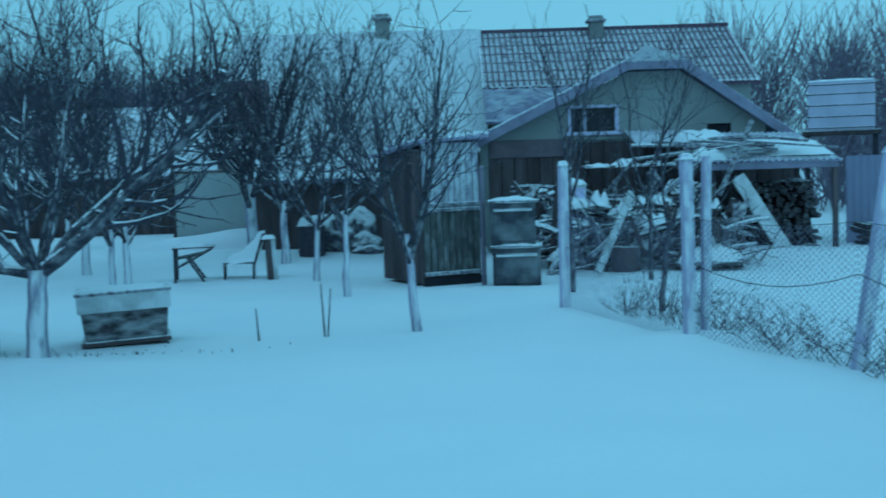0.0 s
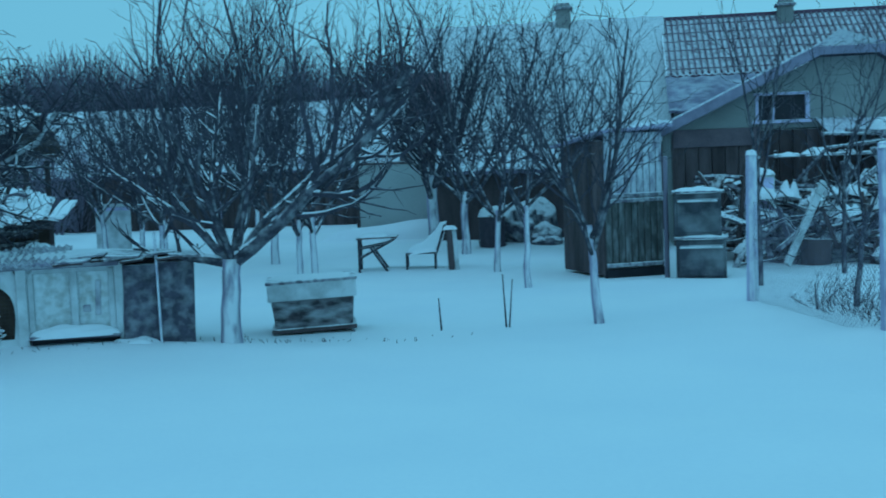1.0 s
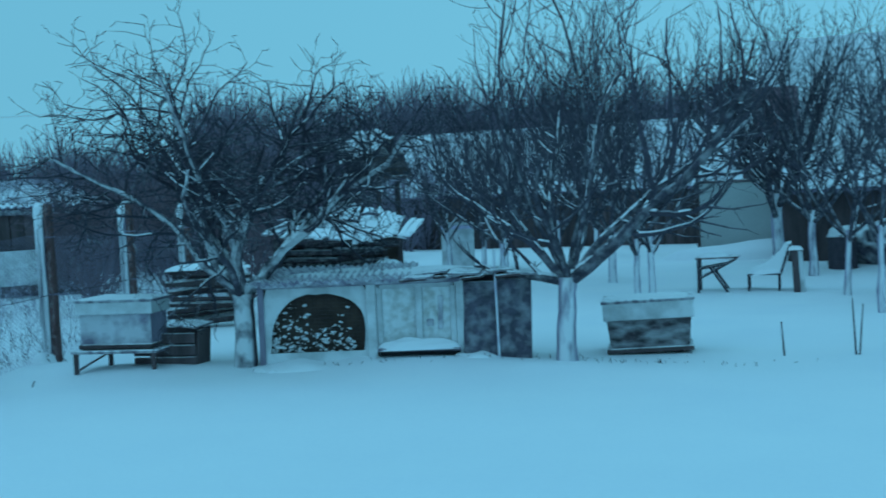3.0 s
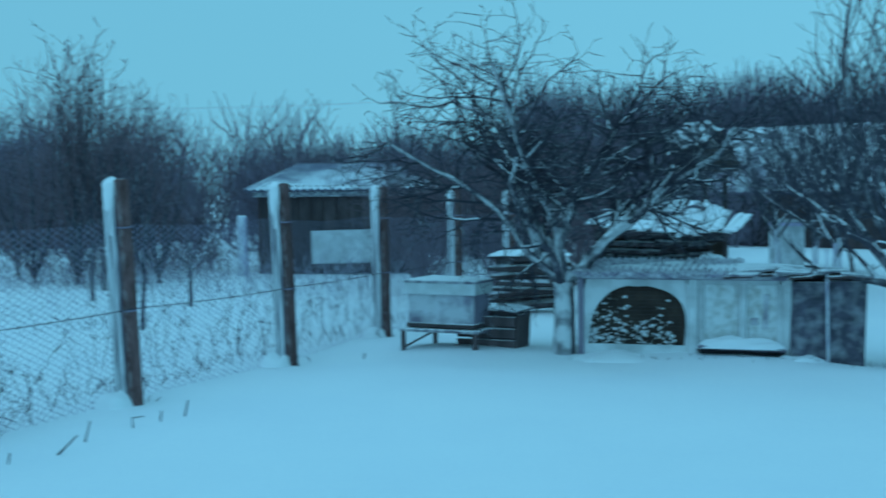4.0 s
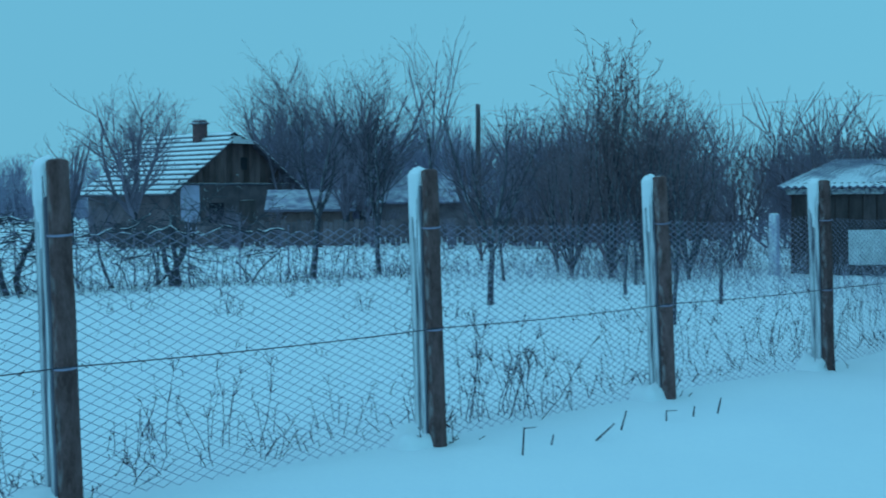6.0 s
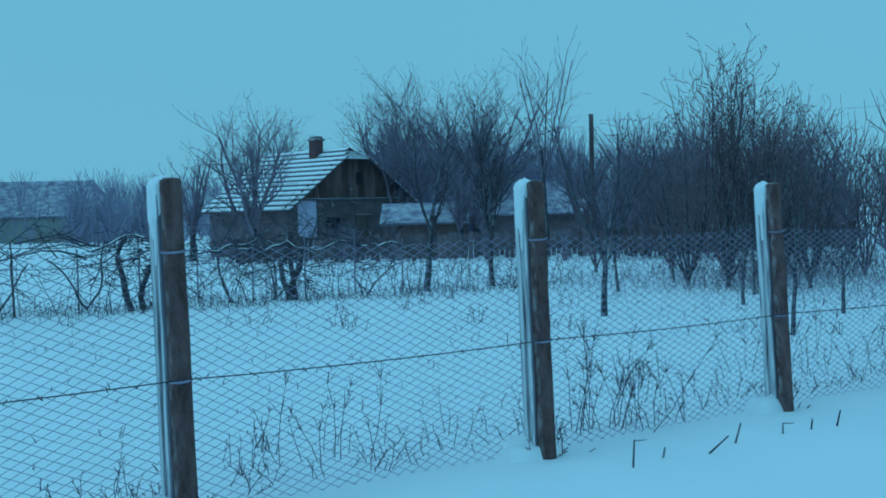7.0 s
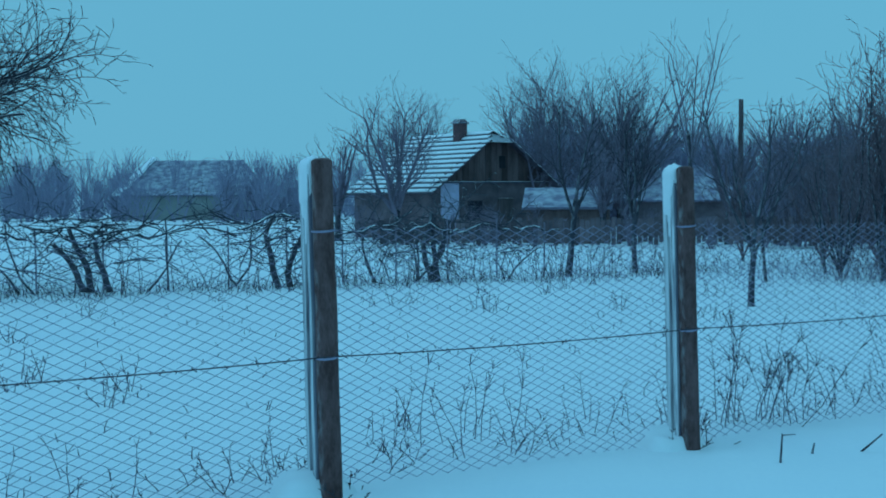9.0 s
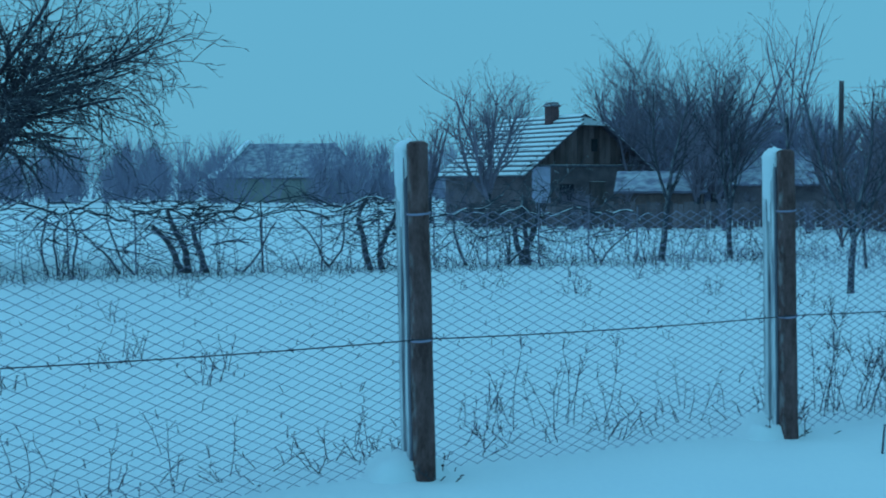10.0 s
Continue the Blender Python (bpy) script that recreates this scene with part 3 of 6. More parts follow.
for a, b in zip(EAST, EAST[1:]):
    diagonal_net("netting", a, b, -0.03, 1.15, 0.068, 0.0018, east_fence, 0.8, DULLWIRE)
wire_run("top_wire", [(x, y, gz(x, y) + 1.16) for x, y in EAST], 0.003, east_fence, 0.0, RUST, 0.05)
wire_run("slack_wire", [(x, y, gz(x, y) + 0.75) for x, y in EAST], 0.005, east_fence, 0.0, RUST, 0.16)


# ---- the long coop ----
def arch_panel(w, h, aw, ah, t):
    """An upright sheet, w by h, with an arched hole aw wide and ah high standing on its sill."""
    bm = bmesh.new()
    n = 16
    sill = 0.16
    arch = [(w / 2 - aw / 2, sill)]
    for k in range(n + 1):
        a = math.pi * (1 - k / n)
        arch.append((w / 2 + 0.02 + aw / 2 * math.cos(a), sill + ah * (0.10 + 0.90 * max(0, math.sin(a)) ** 0.8 if k < n / 2 else 0.35 + 0.65 * max(0, math.sin(a)) ** 0.7) * (1 + 0.05 * noise.noise(Vector((k * 0.7, 3, 0))))))
    arch.append((w / 2 + aw / 2, sill))
    outer = []
    for x, z in arch:
        dx, dz = x - w / 2, z - sill
        s_ = min((w / 2) / max(abs(dx), 1e-4), (h - sill) / max(dz, 1e-4))
        outer.append((w / 2 + dx * s_, sill + dz * s_) if dz > 1e-3 else (0 if dx < 0 else w, sill))
    for y in (0, t):
        inn = [bm.verts.new((x, y, z)) for x, z in arch]
        out = [bm.verts.new((x, y, z)) for x, z in outer]
        for i in range(len(arch) - 1):
            bm.faces.new((inn[i], inn[i + 1], out[i + 1], out[i]))
        low = [bm.verts.new((0, y, 0)), bm.verts.new((w, y, 0))]
        bm.faces.new((low[0], low[1], out[-1], inn[-1], inn[0], out[0]))
    bmesh.ops.remove_doubles(bm, verts=bm.verts, dist=1e-5)
    return bm


CA, CB = (-6.78, 9.90), (-4.25, 11.0)
coop_len, coop_turn = between(CA, CB)
coop = empty("chicken_coop", *CA, turn=coop_turn, label="low chicken coop of pale sheets and netting with snowed tile roof", category="coop")
H = 0.86
part("corner_post", boxes(((0.06, 0.06, H + 0.1), (0.03, 0, H / 2))), PLANK, coop)
part("post", boxes(((0.10, 0.06, H), (1.16, -0.02, H / 2))), FROST, coop)
part("post", boxes(((0.08, 0.06, H), (2.06, -0.02, H / 2))), FROST, coop)
part("top_rail", boxes(((2.04, 0.05, 0.05), (1.05, -0.03, H - 0.01))), FROSTWOOD, coop)
part("frosted_panel", arch_panel(1.05, H, 0.97, 0.60, 0.025), FROST, coop, "snow-plastered netting with an arched bare patch").matrix_basis = pose(0.06, 0, 0)
rnd = random.Random(12)
part("back_wall", boxes(((2.7, 0.03, H), (1.38, 0.75, H / 2))), DARKWOOD, coop)
part("side_wall", boxes(((0.03, 0.72, H), (0.02, 0.39, H / 2))), DARKWOOD, coop)
part("side_wall", boxes(((0.03, 0.72, H), (2.72, 0.39, H / 2))), DARKWOOD, coop)
part("inner_board", boxes(((1.06, 0.02, H - 0.05), (0.58, 0.10, H / 2))), DARKBROWN, coop, "dark brown board behind netting")
bm = bmesh.new()
for k in range(230):
    x, z = 0.1 + 0.86 * rnd.random() ** 1.2, 0.15 + abs(rnd.gauss(0, 0.22))
    if z < 0.72 and not (0.5 < x < 0.75 and z > 0.42):
        bmesh.ops.create_icosphere(bm, subdivisions=1, radius=0.006 + 0.017 * rnd.random() ** 2, matrix=pose(x, 0.075 + rnd.uniform(-0.02, 0.0), z, 0, rnd.uniform(-30, 30), 0) @ Matrix.Diagonal((rnd.uniform(0.9, 2.0), 0.8, 0.8, 1)))
clumps = part("snow_clumps", bm, SNOW, coop)
clumps["kind"] = "stuff"
wires = []
for k in range(27):
    wires.append((Vector((0.08 + 0.038 * k, 0.03, 0.15)), Vector((0.08 + 0.038 * k, 0.03, 0.8)), 0.0011, 0.0011))
for k in range(17):
    wires.append((Vector((0.08, 0.03, 0.16 + 0.038 * k)), Vector((1.09, 0.03, 0.16 + 0.038 * k)), 0.0011, 0.0011))
shared("netting", mesh_from("netting", *rods(wires, 3), RUST), coop)
# the pale door with two frosted panes
door = part("door", boxes(((0.84, 0.03, 0.06), (1.62, -0.015, 0.81)), ((0.84, 0.03, 0.06), (1.62, -0.015, 0.2)), ((0.06, 0.03, 0.66), (1.24, -0.015, 0.5)),
                          ((0.06, 0.03, 0.66), (1.99, -0.015, 0.5)), ((0.07, 0.03, 0.6), (1.64, -0.018, 0.5))), FROST, coop, "pale wooden door frame")
for x, w in ((1.44, 0.38), (1.82, 0.30)):
    part("pane", boxes(((w, 0.012, 0.58), (x, 0.005, 0.5))), PANE, door, "frosted pane with bare streaks")
part("rust_strip", boxes(((0.05, 0.012, 0.34), (1.86, -0.004, 0.52), (0, 2, 0)), ((0.07, 0.012, 0.07), (1.75, -0.004, 0.42))), FROSTWOOD, door, "bare brown streak on the pane")
part("ledge", boxes(((0.84, 0.18, 0.04), (1.64, -0.08, 0.17), (0, 1, 0))), PLANK, coop)
# black slab in place of the shade under the door ledge
part("gap_board", boxes(((0.82, 0.02, 0.18), (1.64, -0.05, 0.07))), BLACK, coop)
led = smooth(part("snow_ledge", heap(bmesh.new(), 0.86, 0.22, 0.09, 4, n=18, rough=0.2), SNOW, coop))
led.matrix_basis = pose(1.63, -0.08, 0.195)
# two grey sheets at the end
sheet_a = part("sheet", boxes(((0.35, 0.02, 0.80), (2.26, -0.04, 0.42), (-3, 0, 0))), GREYSHEET, coop, "grey felt sheet leaning on the coop")
sheet_b = part("sheet", boxes(((0.35, 0.03, 0.95), (2.60, -0.07, 0.36), (-2, 1.5, 0))), GREYSHEET, coop, "mottled dark felt sheet")
part("thin_post", tube(bmesh.new(), (2.44, -0.11, -0.1), (2.42, -0.11, 1.14), 0.014, 0.012), PIPE, coop)
# roof of waved tiles
for k in range(11):
    bm = corrugated(bmesh.new(), (0, 0, 0), (0.15, 0, 0), (0.15, 0.95, 0.10), (0, 0.95, 0.10), 0.03, 0.075, 0.016)
    t = part("roof_tile", bm, TILESNOW, coop)
    t.matrix_basis = pose(-0.04 + 0.15 * k, -0.12, H + 0.03 + rnd.uniform(-0.006, 0.006), rnd.uniform(-0.5, 0.5), rnd.uniform(-1, 1), rnd.uniform(-1, 1))
for k in range(11):
    bm = boxes(((rnd.uniform(0.14, 0.34), rnd.uniform(0.3, 0.7), 0.03), (0, 0, 0)))
    t = part("roof_board", bm, DARKWOOD if k % 3 == 0 else PLANKSNOW, coop, "dark broken roof board with snow")
    t.matrix_basis = pose(1.58 + 0.11 * k, 0.08 + rnd.uniform(-0.06, 0.1), H + 0.02 + 0.022 * (k % 3), rnd.uniform(-3, 4), rnd.uniform(-6, 6), rnd.uniform(-10, 10))
lid = smooth(part("snow_lid", heap(bmesh.new(), 2.4, 0.72, 0.06, 2, n=26, rough=0.25), SNOW, coop))
lid.matrix_basis = pose(1.3, 0.46, H + 0.06)
dr = smooth(part("snow_drift", heap(bmesh.new(), 1.3, 0.9, 0.13, 8, n=22), SNOW, coop))
dr.matrix_basis = pose(0.5, 0.0, -0.02)
dr = smooth(part("snow_drift", heap(bmesh.new(), 0.55, 0.4, 0.16, 9, n=14), SNOW, coop))
dr.matrix_basis = pose(2.2, -0.17, -0.02)

for k, (x, w, h) in enumerate(((0.2, 0.5, 0.09), (0.95, 0.4, 0.07), (1.75, 0.5, 0.03), (2.5, 0.5, 0.08))):
    dr = smooth(part("snow_drift", heap(bmesh.new(), w, 0.42, h, 30 + k, n=14, rough=0.3), SNOW, coop))
    dr.matrix_basis = pose(x, -0.22 - 0.05 * (k % 2), -0.02, 0, 0, 9 * k)


# ---- beehives ----
def hive(name, a, b, depth, z0, lid_z, top, body_mat, label, taper=0.03):
    """A long box hive with a raised lid that stands proud of the body."""
    w, turn = between(a, b)
    thing = empty(name, *a, turn=turn, label=label, category="beehive")
    bm = bmesh.new()
    prism(bm, [(taper, z0), (w - taper, z0), (w, lid_z), (0, lid_z)], 0.0, depth)
    part("body", bm, body_mat, thing)
    part("base_board", boxes(((w + 0.02, depth + 0.05, 0.05), (w / 2, depth / 2 - 0.01, z0 - 0.02))), DARKWOOD, thing)
    lidp = part("lid", boxes(((w + 0.06, depth + 0.08, top - lid_z), (w / 2, depth / 2, (top + lid_z) / 2))), FROST, thing, "pale lid plastered with snow")
    part("lid_rim", boxes(((w + 0.09, depth + 0.1, 0.035), (w / 2, depth / 2, top - 0.01))), PLANKSNOW, thing)
    s = smooth(part("snow_lid", heap(bmesh.new(), w + 0.06, depth + 0.08, 0.05, 5, n=18), SNOW, thing))
    s.matrix_basis = pose(w / 2, depth / 2, top + 0.012)
    return thing


h1 = hive("beehive", (-3.57, 11.44), (-2.75, 11.66), 0.5, 0.07, 0.36, 0.56, MOTTLED, "long beehive box, peeling dark body, pale snowed lid")
h1.matrix_world = h1.matrix_world @ pose(0, 0, 0, 0, -2.0, 0)
part("block", boxes(((0.2, 0.3, 0.1), (0.15, 0.25, -0.02))), DARKWOOD, h1)
part("block", boxes(((0.2, 0.3, 0.1), (0.65, 0.25, -0.02))), DARKWOOD, h1)
part("stick", tube(bmesh.new(), (0.84, -0.1, -0.15), (0.80, 0.02, 0.14), 0.008), BARK, h1)
h2 = hive("beehive", (-8.55, 9.25), (-7.80, 9.46), 0.4, 0.31, 0.62, 0.77, FROSTWOOD, "pale wooden beehive box on a small bench, snowed lid", 0.0)
bench = empty("bench", -8.60, 9.18, turn=15.6, label="low dark wooden bench under the beehive", category="bench")
part("seat", boxes(((0.95, 0.45, 0.035), (0.46, 0.2, 0.235))), PLANKSNOW, bench)
for x, y in ((0.03, 0.0), (0.22, 0.4), (0.88, 0.0), (0.9, 0.4)):
    part("leg", boxes(((0.045, 0.045, 0.32), (x, y, 0.07))), DARKWOOD, bench)
part("brace", tube(bmesh.new(), (0.05, 0, 0.05), (0.24, 0.38, 0.2), 0.012), DARKWOOD, bench)
lowbox = empty("crate", -8.15, 9.62, turn=15.6, label="dark open wooden crate behind the bench", category="crate")
for k in range(3):
    part("board", boxes(((0.68, 0.02, 0.11), (0.32, 0.0, 0.08 + 0.125 * k))), DARKWOOD, lowbox)
part("side_board", boxes(((0.02, 0.36, 0.42), (0.67, 0.2, 0.2), (0, 4, 0))), DARKWOOD, lowbox)
part("back_board", boxes(((0.68, 0.02, 0.42), (0.32, 0.38, 0.2))), DARKWOOD, lowbox)
part("top_board", boxes(((0.3, 0.5, 0.025), (0.56, 0.18, 0.46), (0, 6, 0))), PLANKSNOW, lowbox)


# short stakes, a small stand and a pale door leaf behind the coop
for x, y in ((-7.95, 18.35), (-7.5, 18.6)):
    stk = empty("stake", x, y, label="short pale stake standing in the snow", category="stake", group="short stakes")
    smooth(part("shaft", round_pole(0.045, 0.5, 7), PIPE, stk))
    smooth(part("snow_cap", heap(bmesh.new(), 0.1, 0.1, 0.05, 2, n=6), SNOW, stk)).location = (0, 0, 0.49)
stand = empty("small_stand", -8.35, 15.7, turn=20, label="small dark stand with a cap of snow", category="stand")
part("top", boxes(((0.42, 0.35, 0.03), (0, 0, 0.72), (0, 8, 0))), DARKWOOD, stand)
for x, y in ((-0.16, -0.12), (0.16, -0.12), (-0.16, 0.12), (0.16, 0.12)):
    part("leg", tube(bmesh.new(), (x, y, -0.1), (x, y, 0.72), 0.022), DARKWOOD, stand)
smooth(part("snow_cap", heap(bmesh.new(), 0.42, 0.35, 0.13, 2, n=12), SNOW, stand)).matrix_basis = pose(0, 0, 0.72, 0, 8, 0)
leaf = empty("door_leaf", -12.6, 27.5, turn=20, label="pale old door leaf propped upright in snow", category="door")
part("panel", boxes(((0.85, 0.05, 1.25), (0, 0, 0.55), (-4, 0, 0))), FROST, leaf)
part("rail", boxes(((0.85, 0.03, 0.1), (0, -0.05, 1.05), (-4, 0, 0))), WHITEPAINT, leaf)


# ---- stacks of wood ----
def log_mesh(name, r, l, mat, seed):
    bm = bmesh.new()
    n = 7
    rings = []
    for x in (-l / 2, l / 2):
        rings.append([bm.verts.new((x, r * math.cos(6.2832 * i / n) * (1 + 0.2 * noise.noise(Vector((i, seed, x)))), r * math.sin(6.2832 * i / n) * (1 + 0.2 * noise.noise(Vector((i, seed + 4, x)))))) for i in range(n)])
    for i in range(n):
        bm.faces.new((rings[0][i], rings[0][(i + 1) % n], rings[1][(i + 1) % n], rings[1][i]))
    bm.faces.new(rings[0][::-1])
    bm.faces.new(rings[1])
    bmesh.ops.recalc_face_normals(bm, faces=bm.faces)
    me = bpy.data.meshes.new(name)
    bm.to_mesh(me)
    bm.free()
    me.materials.append(mat)
    return me


LOGS = [log_mesh("log", r, l, LOG, i) for i, (r, l) in enumerate(((0.05, 0.9), (0.065, 0.8), (0.075, 0.95), (0.045, 0.85)))]
STICKS = [plank_mesh("stick", s_, PLANKSNOW, i, b_) for i, (s_, b_) in enumerate((((1.6, 0.07, 0.05), 0.03), ((2.1, 0.09, 0.035), 0.0), ((1.2, 0.12, 0.03), 0.02), ((1.8, 0.05, 0.05), 0.05)))]


DARKSTICKS = [plank_mesh("board", s_, DARKWOOD, i, 0.0) for i, s_ in enumerate(((1.1, 0.16, 0.05), (1.0, 0.2, 0.04), (1.2, 0.12, 0.05)))]


def log_stack(name, x, y, turn, w, h, d, seed, label, across=""):
    """Firewood laid up in rows; across: the logs lie along the front."""
    thing = empty(name, x, y, turn=turn, label=label, category="woodpile")
    rnd = random.Random(seed)
    z = 0.05
    while z < h:
        u = 0.05
        slope = 1 - 0.25 * abs(noise.noise(Vector((z * 3, seed, 0))))
        while u < w * slope:
            m = rnd.choice(DARKSTICKS if across == "boards" else LOGS)
            if across:
                q = pose(u + 0.5, rnd.uniform(0, d), z, rnd.uniform(-20, 20), rnd.uniform(-5, 5), rnd.uniform(-7, 7))
                u += 0.7 if across == "boards" else rnd.uniform(0.26, 0.4)
            else:
                q = pose(u, d / 2 + rnd.uniform(-0.08, 0.08), z + rnd.uniform(-0.015, 0.015), rnd.uniform(0, 360), rnd.uniform(-4, 4), 90 + rnd.uniform(-6, 6))
                u += rnd.uniform(0.1, 0.15)
            shared("board" if across == "boards" else "log", m, thing, m=q)
        z += 0.07 if across == "boards" else rnd.uniform(0.085, 0.12)
    return thing


# the roofed stack behind the coop
st = log_stack("woodpile", -9.95, 14.95, 28, 1.05, 1.26, 0.5, 5, "tall dark firewood stack under a snowy broken roof", across="logs")
part("back_board", boxes(((1.75, 0.03, 1.2), (1.05, 0.45, 0.62))), DARKBROWN, st)
def roof_line(x, rows):
    return float(np.interp(x, [r_[0] for r_ in rows], [r_[1] for r_ in rows]))
ROOFPLANKS = {m_.name: [plank_mesh("roof_board", (1.42, w, 0.03), m_, w * 40, 0.02) for w in (0.10, 0.13, 0.08)] for m_ in (SNOW, PATCHYSNOW, DARKWOOD)}
for k in range(26):
    x = 0.0 + 2.2 * k / 25
    zf, zb = roof_line(x, ((0, 1.30), (1.4, 1.10), (2.2, 1.20))), roof_line(x, ((0, 1.42), (1.05, 1.72), (2.2, 1.33)))
    pick = rnd.random()
    m_ = SNOW if pick < (0.75 if x > 1.15 else 0.35) else (PATCHYSNOW if pick < 0.88 else DARKWOOD)
    shared("roof_board", rnd.choice(ROOFPLANKS[m_.name]), st, m=line_pose((x - 0.06, -0.38 + rnd.uniform(-0.1, 0.06), zf + rnd.uniform(-0.03, 0.03)), (x + 0.14 + rnd.uniform(-0.08, 0.08), 0.98, zb + rnd.uniform(-0.03, 0.03))))
for k in range(9):
    x = 0.15 + 0.19 * k
    shared("branch", STICKS[k % 4], st, m=pose(x, -0.05 + 0.12 * (k % 4), 1.44 + 0.1 * (k % 3) - 0.1 * abs(x - 0.9), 10, 12 * (k % 3 - 1), 20 + 31 * k) @ Matrix.Diagonal((0.32, 0.6, 0.8, 1)))
for k, (x, y, z, w, d) in enumerate(((0.5, 0.2, 1.46, 0.6, 0.5), (1.0, 0.55, 1.60, 0.5, 0.5), (1.65, 0.1, 1.28, 0.7, 0.6))):
    smooth(part("snow_patch", heap(bmesh.new(), w, d, 0.08, 50 + k, n=14, rough=0.4), SNOW, st)).matrix_basis = pose(x, y, z, 18, 10 * (k - 1), 20 * k)
for k in range(6):
    shared("log", LOGS[k % 4], st, m=pose(0.08 + 0.02 * (k % 2), -0.25 + 0.2 * k, 0.5 + 0.11 * (k % 3), 0, 80 + 5 * (k % 3), 30))
boards = log_stack("timber_stack", -10.55, 13.2, 36, 0.55, 0.85, 0.5, 9, "stack of rough grey boards with snow on top", across="boards")
s = smooth(part("snow_lid", heap(bmesh.new(), 1.2, 0.8, 0.07, 3, n=16, rough=0.2), SNOW, boards))
s.matrix_basis = pose(0.55, 0.3, 0.86)

# a mushroom-roofed shelter
hut = empty("garden_shelter", -10.45, 19.35, label="small shelter with a dark shaggy conical roof on posts", category="shelter")
rnd = random.Random(31)
for a in range(4):
    x, y = 0.36 * math.cos(a * 1.57 + 0.5), 0.36 * math.sin(a * 1.57 + 0.5)
    smooth(part("post", round_pole(0.05, 2.1, a), DARKWOOD, hut)).location = (x, y, 0)
segs = []
for k in range(1700):
    a, f = rnd.uniform(0, 6.283), rnd.random() ** 0.5
    p = Vector((0.56 * f * math.cos(a), 0.56 * f * math.sin(a), 2.98 - 0.62 * f ** 2.2 + rnd.uniform(-0.08, 0.04)))
    d = Vector((math.cos(a), math.sin(a), -0.5 - 1.6 * f)).normalized() * rnd.uniform(0.12, 0.26)
    segs.append((p, p + d, 0.012, 0.006))
ob = shared("thatch", mesh_from("thatch", *rods(segs, 3), THATCH), hut, "dark shaggy thatch")
bm = tube(bmesh.new(), (0, 0, 2.2), (0, 0, 2.6), 0.56, 0.52, 16)
tube(bm, (0, 0, 2.6), (0, 0, 2.95), 0.52, 0.15, 16)
part("roof_core", bm, THATCH, hut)
part("eave_board", boxes(((1.36, 0.12, 0.05), (0.12, -0.42, 2.19), (0, 1, 20)), ((0.12, 1.1, 0.05), (0.3, 0.0, 2.17), (0, 0, 20))), DARKWOOD, hut)
s = smooth(part("snow_patch", heap(bmesh.new(), 0.95, 0.95, 0.3, 3, n=18, rough=0.2), SNOW, hut))
s.matrix_basis = pose(-0.2, -0.16, 2.72, 20, -14, 0)
s = smooth(part("snow_patch", heap(bmesh.new(), 0.36, 0.3, 0.13, 5, n=10), SNOW, hut))
s.matrix_basis = pose(-0.3, -0.46, 2.2, 5, 0, 0)

# ---- table, chair and plank by the fruit trees ----
table = empty("folding_table", -4.35, 18.7, turn=8, label="small folding garden table, dark metal frame, snowed top", category="table")
part("top", boxes(((0.68, 0.5, 0.03), (0.33, 0.25, 0.60), (0, -1, 0))), DARKWOOD, table)
s = smooth(part("snow_lid", heap(bmesh.new(), 0.5, 0.5, 0.08, 3, n=14), SNOW, table))
s.matrix_basis = pose(0.25, 0.25, 0.62)
for y in (0.03, 0.47):
    part("leg", tube(bmesh.new(), (0.03, y, -0.05), (0.03, y, 0.6), 0.02), METAL, table)
    part("leg", tube(bmesh.new(), (0.55, y, -0.05), (0.22, y, 0.45), 0.02), METAL, table)
    part("strut", tube(bmesh.new(), (0.03, y, 0.26), (0.62, y, 0.57), 0.018), METAL, table)
    part("strut", tube(bmesh.new(), (0.03, y, 0.42), (0.5, y, 0.5), 0.015), METAL, table)
chair = empty("garden_chair", -3.58, 18.85, turn=8, label="dark metal garden chair with a snow-filled seat", category="chair")
part("seat", boxes(((0.52, 0.48, 0.03), (0.27, 0.25, 0.32))), METAL, chair)
for x in (0.03, 0.5):
    for y in (0.03, 0.47):
        part("leg", tube(bmesh.new(), (x, y, -0.05), (x, y, 0.33), 0.017), METAL, chair)
part("backrest", boxes(((0.04, 0.46, 0.5), (0.6, 0.25, 0.55), (0, 18, 0))), METAL, chair)
s = smooth(part("snow_cushion", heap(bmesh.new(), 0.62, 0.52, 0.10, 3, n=16), SNOW, chair))
s.matrix_basis = pose(0.3, 0.25, 0.35, 0, -6, 0)
part("snow_slope", prism(bmesh.new(), [(0.03, 0.34), (0.6, 0.35), (0.7, 0.82), (0.6, 0.80), (0.5, 0.66), (0.3, 0.50), (0.1, 0.42)], 0.03, 0.47), SNOW, chair)
slab = empty("upright_plank", -2.83, 18.95, turn=12, label="thick dark upright plank capped with snow", category="plank")
part("plank", boxes(((0.09, 0.22, 0.8), (0, 0, 0.33), (0, -2, 0))), DARKWOOD, slab)
part("pale_strip", boxes(((0.07, 0.2, 0.74), (0.085, -0.02, 0.31), (0, -3, 0))), FROST, slab)
s = smooth(part("snow_cap", heap(bmesh.new(), 0.24, 0.26, 0.06, 2, n=10), SNOW, slab))
s.matrix_basis = pose(0.0, 0, 0.73)

# ---- outhouse ----
outhouse = empty("outhouse", -0.27, 17.40, turn=27, label="narrow wooden outhouse, green slatted door, snow-plastered top", category="shed")
OW, OD = 0.96, 1.45
for k in range(9):
    w = OW / 9
    part("slat", boxes(((w - 0.012, 0.025, 1.02), (w * (k + 0.5), -0.012, 0.62))), GREENWOOD, outhouse)
